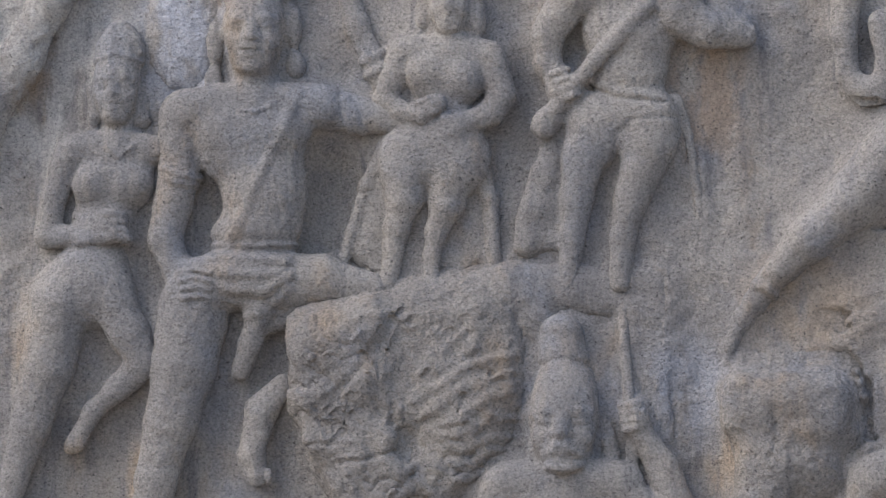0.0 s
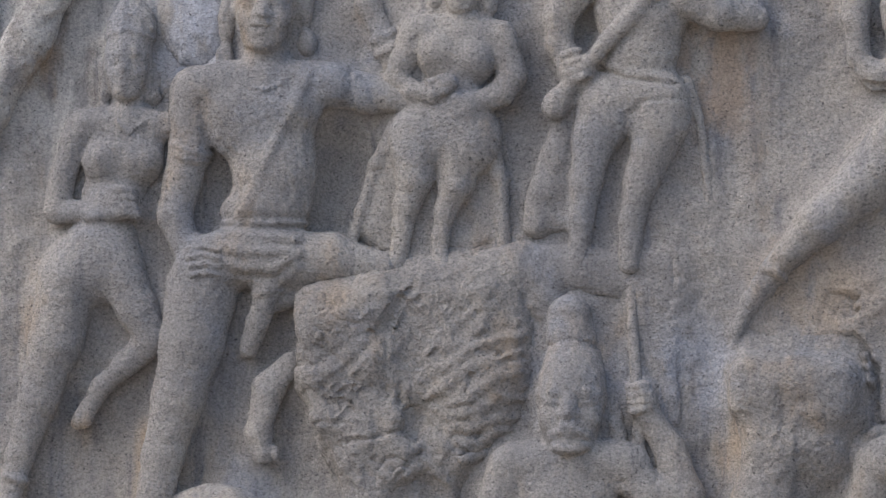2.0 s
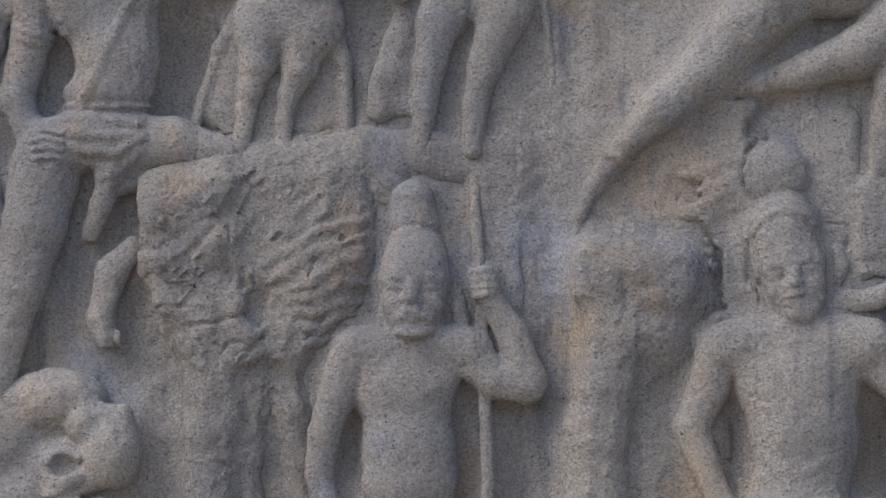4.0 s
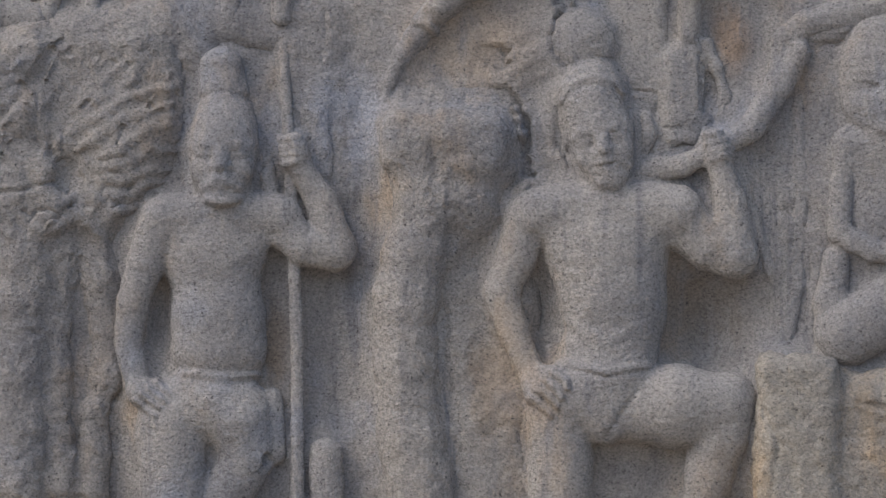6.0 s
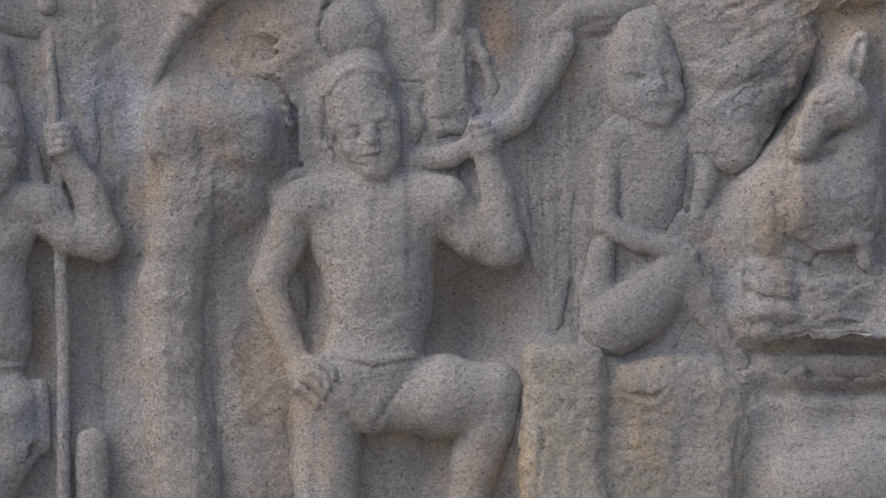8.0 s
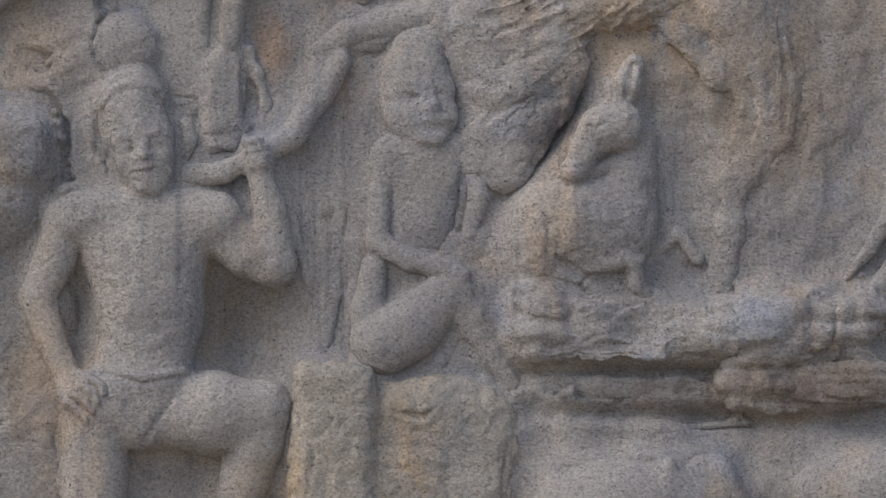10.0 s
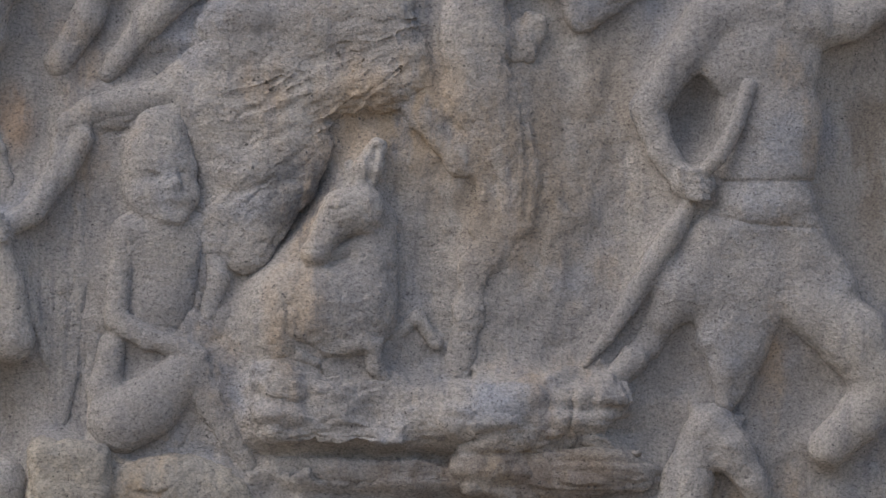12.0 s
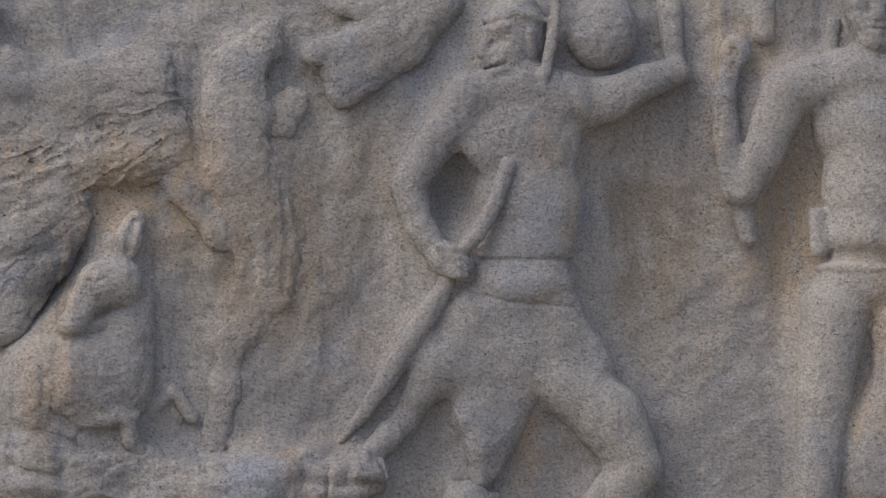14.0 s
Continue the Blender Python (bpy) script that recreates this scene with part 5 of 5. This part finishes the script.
def worn_beast():
    """The worn climbing beast with a long tail."""
    f = Form(0.006, 0.05)
    f.limb((1.46, 3.865, 0.024, 0.03), (1.427, 3.804, 0.034, 0.061), (1.364, 3.733, 0.034, 0.074), melt=0.03)
    f.limb((1.305, 3.625, 0.057, 0.044), (1.318, 3.519, 0.061, 0.051), (1.344, 3.436, 0.051, 0.061), melt=0.03)
    f.limb((1.352, 3.73, 0.013, 0.078), (1.356, 3.593, 0.01, 0.105), (1.377, 3.422, 0.013, 0.105), (1.443, 3.272, 0.013, 0.094), (1.479, 3.171, 0.013, 0.081), (1.479, 3.06, 0.013, 0.071), (1.406, 2.96, 0.024, 0.051), (1.353, 2.9, 0.04, 0.037), (1.343, 2.774, 0.044, 0.03), (1.32, 2.639, 0.04, 0.029), (1.293, 2.521, 0.034, 0.025))
    f.limb((1.381, 3.251, 0.037, 0.027), (1.394, 3.132, 0.04, 0.03), (1.37, 3.012, 0.037, 0.03), melt=0.02)
    f.limb((1.126, 3.618, -0.007, 0.057), (1.156, 3.482, -0.003, 0.074), (1.213, 3.356, 0.01, 0.057), melt=0.04)
    f.blob(1.304, 3.214, 0.027, 0.034, 0.04, 0.04, 0)
    f.limb((1.245, 3.298, 0.007, 0.034), (1.304, 3.248, 0.017, 0.03))
    f.limb((1.494, 3.566, -0.007, 0.057), (1.526, 3.637, -0.01, 0.051), melt=0.03)
    f.band(-0.014, (1.442, 3.527, 0.013), (1.494, 3.475, 0.015), (1.554, 3.532, 0.013))
    f.limb((1.54, 3.208, 0, 0.051), (1.586, 3.167, 0, 0.034), melt=0.02)
    f.limb((1.536, 3.102, 0.013, 0.019), (1.603, 3.104, 0.02, 0.017), (1.636, 3.146, 0.017, 0.015), melt=0.008)
    f.limb((1.65, 3.128, -0.007, 0.047), (1.677, 3.078, -0.01, 0.044), (1.61, 3.015, -0.007, 0.037), melt=0.03)
    f.band(-0.012, (1.541, 2.977, 0.012), (1.61, 2.978, 0.015), (1.67, 3.025, 0.012))
    f.band(-0.01, (1.494, 3.376, 0.013), (1.515, 3.223, 0.015), (1.506, 3.052, 0.013))
    return f.skin("carved_beast", ROCK, "worn carved granite beast with long tail", "stone beast", worn=0.006, crag=0.012, crag_scale=12, seed=21, flat=0.44)


def upper_crag():
    """The rough bedded crag above the deer."""
    f = Form(0.007, 0.04)
    f.limb((0.652, 3.655, 0.007, 0.101), (0.613, 3.5, 0.003, 0.094), (0.489, 3.404, -0.007, 0.067), (0.356, 3.375, -0.01, 0.054), (0.206, 3.311, -0.007, 0.044), melt=0.05)
    f.slab(0.875, 3.526, -0.007, 0.321, 0.202, 0.105, -14, 0.084, melt=0.06)
    f.slab(0.693, 3.316, -0.007, 0.186, 0.186, 0.101, -30, 0.084, melt=0.06)
    f.slab(0.717, 3.105, -0.01, 0.125, 0.253, 0.105, 32, 0.084, melt=0.06)
    f.limb((0.468, 3.428, 0.007, 0.024), (0.516, 3.319, 0.003, 0.044), (0.561, 3.177, 0, 0.051), (0.601, 3.026, -0.007, 0.044), melt=0.03)
    rng = random.Random(22)
    for k in range(90):
        u, v = rng.random(), rng.random()
        x, z = 0.622 + 0.55 * u, 3.467 + 0.2 * u - 0.56 * v * (1 - 0.75 * u)
        a = radians(14 + 34 * v + rng.uniform(-12, 12))
        r, b = rng.uniform(0.03, 0.10), rng.uniform(-0.012, 0.012)
        f.band(rng.choice((-0.007, -0.005, 0.006)), (x - r * math.cos(a), z - r * math.sin(a), 0.005), (x, z + b, rng.uniform(0.010, 0.020)), (x + r * math.cos(a), z + r * math.sin(a), 0.005))
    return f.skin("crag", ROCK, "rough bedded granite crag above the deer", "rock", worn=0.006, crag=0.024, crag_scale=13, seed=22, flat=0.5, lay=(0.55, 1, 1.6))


def upper_limbs():
    """The limbs of a figure above the crag."""
    f = Form(0.006, 0.02)
    f.limb((0.571, 3.855, 0.013, 0.07), (0.482, 3.733, 0.01, 0.06), (0.376, 3.619, 0.007, 0.047), (0.287, 3.498, 0, 0.033), (0.255, 3.455, -0.007, 0.03))
    f.limb((0.253, 3.83, -0.007, 0.047), (0.192, 3.624, -0.013, 0.047), (0.112, 3.486, -0.017, 0.047))
    return f.skin("relief_figure", STONE, "carved granite limbs of a figure over the crag", "stone figure", seed=23)


def overhang_paw():
    """The clawed paw that overhangs the worn beast."""
    f = Form(0.006, 0.04)
    f.limb((1.95, 3.969, -0.013, 0.074), (1.814, 3.851, -0.01, 0.094), (1.692, 3.762, -0.017, 0.091), melt=0.06)
    f.limb((1.731, 3.751, -0.024, 0.074), (1.674, 3.671, -0.03, 0.04), melt=0.06)
    f.limb((1.964, 3.952, 0.04, 0.03), (1.827, 3.861, 0.051, 0.034), (1.707, 3.817, 0.054, 0.034), (1.582, 3.788, 0.037, 0.034), melt=0.03)
    f.limb((1.636, 3.936, 0.034, 0.02), (1.722, 3.915, 0.047, 0.02), (1.808, 3.947, 0.04, 0.02), melt=0.008)
    return f.skin("carved_beast", ROCK, "carved granite paw overhanging the worn beast", "stone beast", worn=0.005, crag=0.012, seed=24, flat=0.45)


def striding_hunter():
    """The bearded hunter who strides, a club in his fist."""
    f = Form(0.006, 0.02)
    f.blob(2.193, 3.874, 0.057, 0.093, 0.13, 0.087, 0)
    f.blob(2.167, 3.802, 0.067, 0.067, 0.073, 0.077, 0)
    f.limb((2.106, 3.852, 0.093, 0.02), (2.09, 3.8, 0.09, 0.018), (2.104, 3.779, 0.093, 0.015), melt=0.008)
    f.limb((2.095, 3.872, 0.093, 0.015), (2.153, 3.878, 0.133, 0.02), melt=0.008)
    f.band(0.009, (2.099, 3.767, 0.017), (2.136, 3.775, 0.017))
    f.band(-0.006, (2.096, 3.751, 0.009), (2.144, 3.762, 0.009))
    f.band(0.01, (2.106, 3.739, 0.018), (2.147, 3.748, 0.018))
    f.limb((2.148, 3.738, 0.083, 0.037), (2.128, 3.676, 0.087, 0.023), melt=0.01)
    f.band(-0.009, (2.118, 3.83, 0.016), (2.149, 3.835, 0.016))
    f.band(0.012, (2.232, 3.863, 0.022), (2.242, 3.803, 0.022))
    f.band(0.014, (2.096, 3.908, 0.022), (2.178, 3.93, 0.026), (2.266, 3.91, 0.022))
    f.limb((2.197, 3.754, 0.05, 0.063), (2.198, 3.694, 0.047, 0.08))
    f.limb((2.074, 3.677, 0.066, 0.07), (2.213, 3.71, 0.06, 0.087), (2.359, 3.672, 0.071, 0.08))
    f.blob(2.22, 3.568, 0.033, 0.175, 0.167, 0.12, 0)
    f.blob(2.242, 3.353, 0.033, 0.163, 0.2, 0.117, 0)
    f.blob(2.227, 3.215, 0.033, 0.153, 0.1, 0.11, 0)
    f.limb((2.057, 3.667, 0.068, 0.073), (1.974, 3.552, 0.062, 0.06), (1.872, 3.396, 0.043, 0.055), melt=0.012)
    f.limb((1.872, 3.387, 0.043, 0.053), (1.912, 3.267, 0.06, 0.043), (1.979, 3.174, 0.08, 0.038), melt=0.012)
    f.blob(2.011, 3.161, 0.097, 0.063, 0.05, 0.05, 0)
    f.fingers(1.979, 3.162, 0.133, 0.067, -0.01, 0.007, -0.025, 0.017, 4)
    f.limb((2.356, 3.659, 0.043, 0.087), (2.486, 3.682, 0.047, 0.067), (2.59, 3.739, 0.047, 0.053), (2.696, 3.78, 0.04, 0.042), melt=0.014)
    f.limb((2.695, 3.786, 0.003, 0.033), (2.68, 3.973, -0.02, 0.037), (2.661, 4.114, -0.023, 0.037))
    f.limb((1.992, 3.097, 0.087, 0.026), (1.948, 3.019, 0.083, 0.034), (1.89, 2.925, 0.073, 0.035), (1.822, 2.808, 0.057, 0.03), (1.76, 2.706, 0.043, 0.023), (1.692, 2.617, 0.03, 0.013), melt=0.007)
    f.limb((2.313, 4.003, 0.1, 0.018), (2.297, 3.859, 0.123, 0.02), (2.272, 3.735, 0.14, 0.018), (2.265, 3.649, 0.133, 0.013), melt=0.007)
    f.limb((2.169, 3.456, 0.14, 0.025), (2.123, 3.332, 0.153, 0.025), (2.078, 3.246, 0.147, 0.023), (2.03, 3.195, 0.13, 0.02), melt=0.007)
    f.blob(2.231, 3.105, 0.034, 0.162, 0.094, 0.118, 0, melt=0.03)
    f.band(-0.006, (2.075, 3.173, 0.008), (2.222, 3.172, 0.01), (2.387, 3.186, 0.008))
    f.band(-0.006, (2.069, 3.07, 0.008), (2.19, 3.044, 0.01), (2.381, 3.038, 0.008))
    f.slab(2.212, 2.927, 0.007, 0.189, 0.152, 0.094, 0, 0.074, melt=0.05)
    f.limb((2.084, 3.006, 0.027, 0.078), (1.991, 2.849, 0.024, 0.078), (1.926, 2.762, 0.013, 0.054), melt=0.05)
    f.limb((2.338, 2.999, 0.024, 0.078), (2.445, 2.866, 0.024, 0.074), melt=0.05)
    f.slab(2.142, 2.787, 0.01, 0.105, 0.152, 0.081, 8, 0.057, melt=0.05)
    f.limb((2.122, 2.734, 0.037, 0.061), (2.115, 2.615, 0.037, 0.044), (2.114, 2.513, 0.03, 0.03), melt=0.04)
    f.limb((2.247, 2.807, 0.02, 0.067), (2.181, 2.652, 0.024, 0.04), (2.152, 2.549, 0.02, 0.024), melt=0.04)
    f.groove((2.24, 2.649, 0.101, 0.024), (2.173, 2.58, 0.094, 0.02), melt=0.03)
    f.limb((2.366, 2.811, 0.034, 0.094), (2.505, 2.713, 0.044, 0.101), (2.584, 2.576, 0.044, 0.081), melt=0.03)
    f.limb((2.58, 2.565, 0.044, 0.074), (2.52, 2.475, 0.04, 0.071), (2.426, 2.388, 0.034, 0.064))
    f.limb((1.916, 2.763, -0.01, 0.047), (1.879, 2.686, -0.01, 0.051), melt=0.02)
    f.limb((1.838, 2.64, 0.024, 0.044), (1.772, 2.57, 0.024, 0.04), (1.715, 2.501, 0.017, 0.03), melt=0.02)
    f.blob(2.122, 3.526, 0.078, 0.094, 0.074, 0.04, 0, melt=0.03)
    f.blob(2.287, 3.534, 0.074, 0.084, 0.074, 0.04, 0, melt=0.03)
    return f.skin("relief_figure", STONE, "bearded carved granite hunter striding with a club", "stone figure", seed=25)


def shoulder_sack():
    """The round sack on the hunter's shoulder."""
    f = Form(0.006, 0.02)
    f.blob(2.461, 3.888, 0.023, 0.12, 0.12, 0.1, 0)
    return f.skin("stone_sack", STONE, "round carved granite sack on the shoulder", "stone bundle", worn=0.004, crag=0.01, crag_scale=14, seed=26)


def far_attendant():
    """The attendant with a raised hand at the end of the panel."""
    f = Form(0.006, 0.02)
    f.face(3.296, 3.987, 0.077, 0.18, 0.25, 0.1, 0)
    f.limb((3.184, 3.951, 0.05, 0.023), (3.174, 3.872, 0.047, 0.022))
    f.limb((3.304, 3.869, 0.05, 0.07), (3.305, 3.8, 0.047, 0.08))
    f.limb((3.05, 3.739, 0.074, 0.08), (3.276, 3.796, 0.057, 0.093), (3.503, 3.752, 0.076, 0.083))
    f.blob(3.291, 3.643, 0.037, 0.175, 0.158, 0.12, 0)
    f.blob(3.302, 3.433, 0.037, 0.153, 0.2, 0.117, 0)
    f.blob(3.294, 3.294, 0.037, 0.153, 0.083, 0.117, 0)
    f.limb((3.027, 3.721, 0.074, 0.08), (2.966, 3.545, 0.067, 0.063), (2.909, 3.425, 0.037, 0.053), melt=0.012)
    f.limb((2.893, 3.42, 0.03, 0.05), (2.855, 3.57, 0.037, 0.042), (2.843, 3.708, 0.047, 0.037), (2.862, 3.812, 0.053, 0.033), melt=0.012)
    f.blob(2.876, 3.856, 0.057, 0.047, 0.05, 0.04, 0)
    f.groove((2.862, 3.843, 0.097, 0.017), (2.875, 3.822, 0.1, 0.013), melt=0.006)
    f.limb((2.965, 3.912, 0.013, 0.04), (2.965, 4.018, 0.01, 0.04))
    f.band(0.01, (3.141, 3.195, 0.017), (3.273, 3.19, 0.018), (3.433, 3.199, 0.017))
    f.blob(3.287, 3.154, 0.037, 0.15, 0.1, 0.11, 0)
    f.limb((3.199, 3.064, 0.037, 0.107), (3.167, 2.804, 0.033, 0.083), (3.156, 2.633, 0.03, 0.07), (3.137, 2.426, 0.03, 0.067))
    f.limb((3.412, 3.055, 0.037, 0.107), (3.417, 2.469, 0.033, 0.08))
    f.blob(3.369, 2.676, 0.01, 0.133, 0.25, 0.11, 14)
    f.limb((3.132, 3.352, 0.067, 0.027), (3.138, 3.248, 0.073, 0.027))
    f.limb((2.901, 3.402, 0.013, 0.037), (2.932, 3.283, 0, 0.03))
    return f.skin("relief_figure", STONE, "carved granite attendant with raised hand", "stone figure", seed=27)


def standing_ledge():
    """The step that carries the two standing figures."""
    f = Form(0.007, 0.03)
    f.limb((-2.145, 3.386, -0.017, 0.063), (-1.936, 3.343, 0, 0.08), (-1.694, 3.369, 0.007, 0.09), (-1.507, 3.382, -0.007, 0.07), (-1.39, 3.363, -0.02, 0.063))
    f.slab(-1.281, 3.155, -0.023, 0.08, 0.275, 0.06, 0, 0.037)
    f.limb((-1.345, 3.393, 0.01, 0.02), (-1.35, 3.05, 0.008, 0.018), melt=0.012)
    f.limb((-1.626, 3.298, 0.01, 0.073), (-1.561, 3.229, -0.007, 0.057))
    f.limb((-1.378, 3.394, 0, 0.03), (-1.217, 3.406, 0, 0.03))
    return f.skin("rock_ledge", ROCK, "narrow granite step under the standing figures", "rock ledge", worn=0.004, crag=0.015, crag_scale=10, seed=28, flat=0.5)


def edge_crag():
    """The slanting crag at the left end."""
    f = Form(0.008, 0.04)
    f.limb((-3.371, 3.877, 0.017, 0.08), (-3.209, 4.134, 0.027, 0.07), (-3.103, 4.325, 0.027, 0.07), (-3.032, 4.482, 0.027, 0.08))
    f.blob(-2.687, 4.211, -0.023, 0.15, 0.183, 0.067, 0)
    f.slab(-3.423, 4.279, -0.033, 0.1, 0.133, 0.05, 0, 0.033)
    return f.skin("crag", ROCK, "slanting weathered granite edge above the panel", "rock", worn=0.005, crag=0.02, crag_scale=7, seed=29)


def rough_outcrop():
    """The rough outcrop between beast and carrier."""
    f = Form(0.008, 0.04)
    f.blob(-0.711, 3.263, -0.023, 0.2, 0.15, 0.077, 0)
    f.slab(-0.406, 3.46, -0.01, 0.183, 0.1, 0.083, -22, 0.05)
    return f.skin("crag", ROCK, "rough granite outcrop behind the carrier", "rock", worn=0.006, crag=0.03, crag_scale=9, seed=30, flat=0.28)


def calf():
    """The calf whose head shows under the hunter."""
    f = Form(0.006, 0.02)
    f.limb((2.079, 2.437, 0.024, 0.074), (2.136, 2.367, 0.037, 0.067), (2.195, 2.28, 0.037, 0.047), (2.213, 2.247, 0.034, 0.04))
    f.limb((2.057, 2.417, 0.013, 0.067), (2.004, 2.281, 0.01, 0.074), (1.974, 2.129, 0.01, 0.088), (1.962, 2.011, 0.01, 0.098))
    f.limb((2.036, 2.467, 0.013, 0.022), (2.019, 2.514, 0.007, 0.015))
    f.limb((2.143, 2.456, 0.007, 0.025), (2.167, 2.467, 0, 0.017))
    f.band(-0.006, (2.043, 2.311, 0.012), (2.111, 2.296, 0.013), (2.162, 2.236, 0.012))
    f.blob(2.122, 2.384, 0.098, 0.015, 0.012, 0.013, 0)
    return f.skin("carved_calf", STONE, "carved granite calf with lowered head", "stone calf", worn=0.004, seed=31, flat=0.7)


for carve in (slender_woman,
              tall_man,
              cloaked_woman,
              sword_bearer,
              flying_figure,
              upper_arm,
              maned_lion,
              beast_head,
              staff_bearer,
              trunked_beast,
              load_carrier,
              hanging_load,
              seated_ascetic,
              pole_bundle,
              ascetic_seat,
              resting_deer,
              deer_ledge,
              lower_strata,
              smooth_back,
              second_back,
              worn_beast,
              upper_crag,
              upper_limbs,
              overhang_paw,
              striding_hunter,
              shoulder_sack,
              far_attendant,
              standing_ledge,
              edge_crag,
              rough_outcrop,
              calf):
    carve()
cliff()
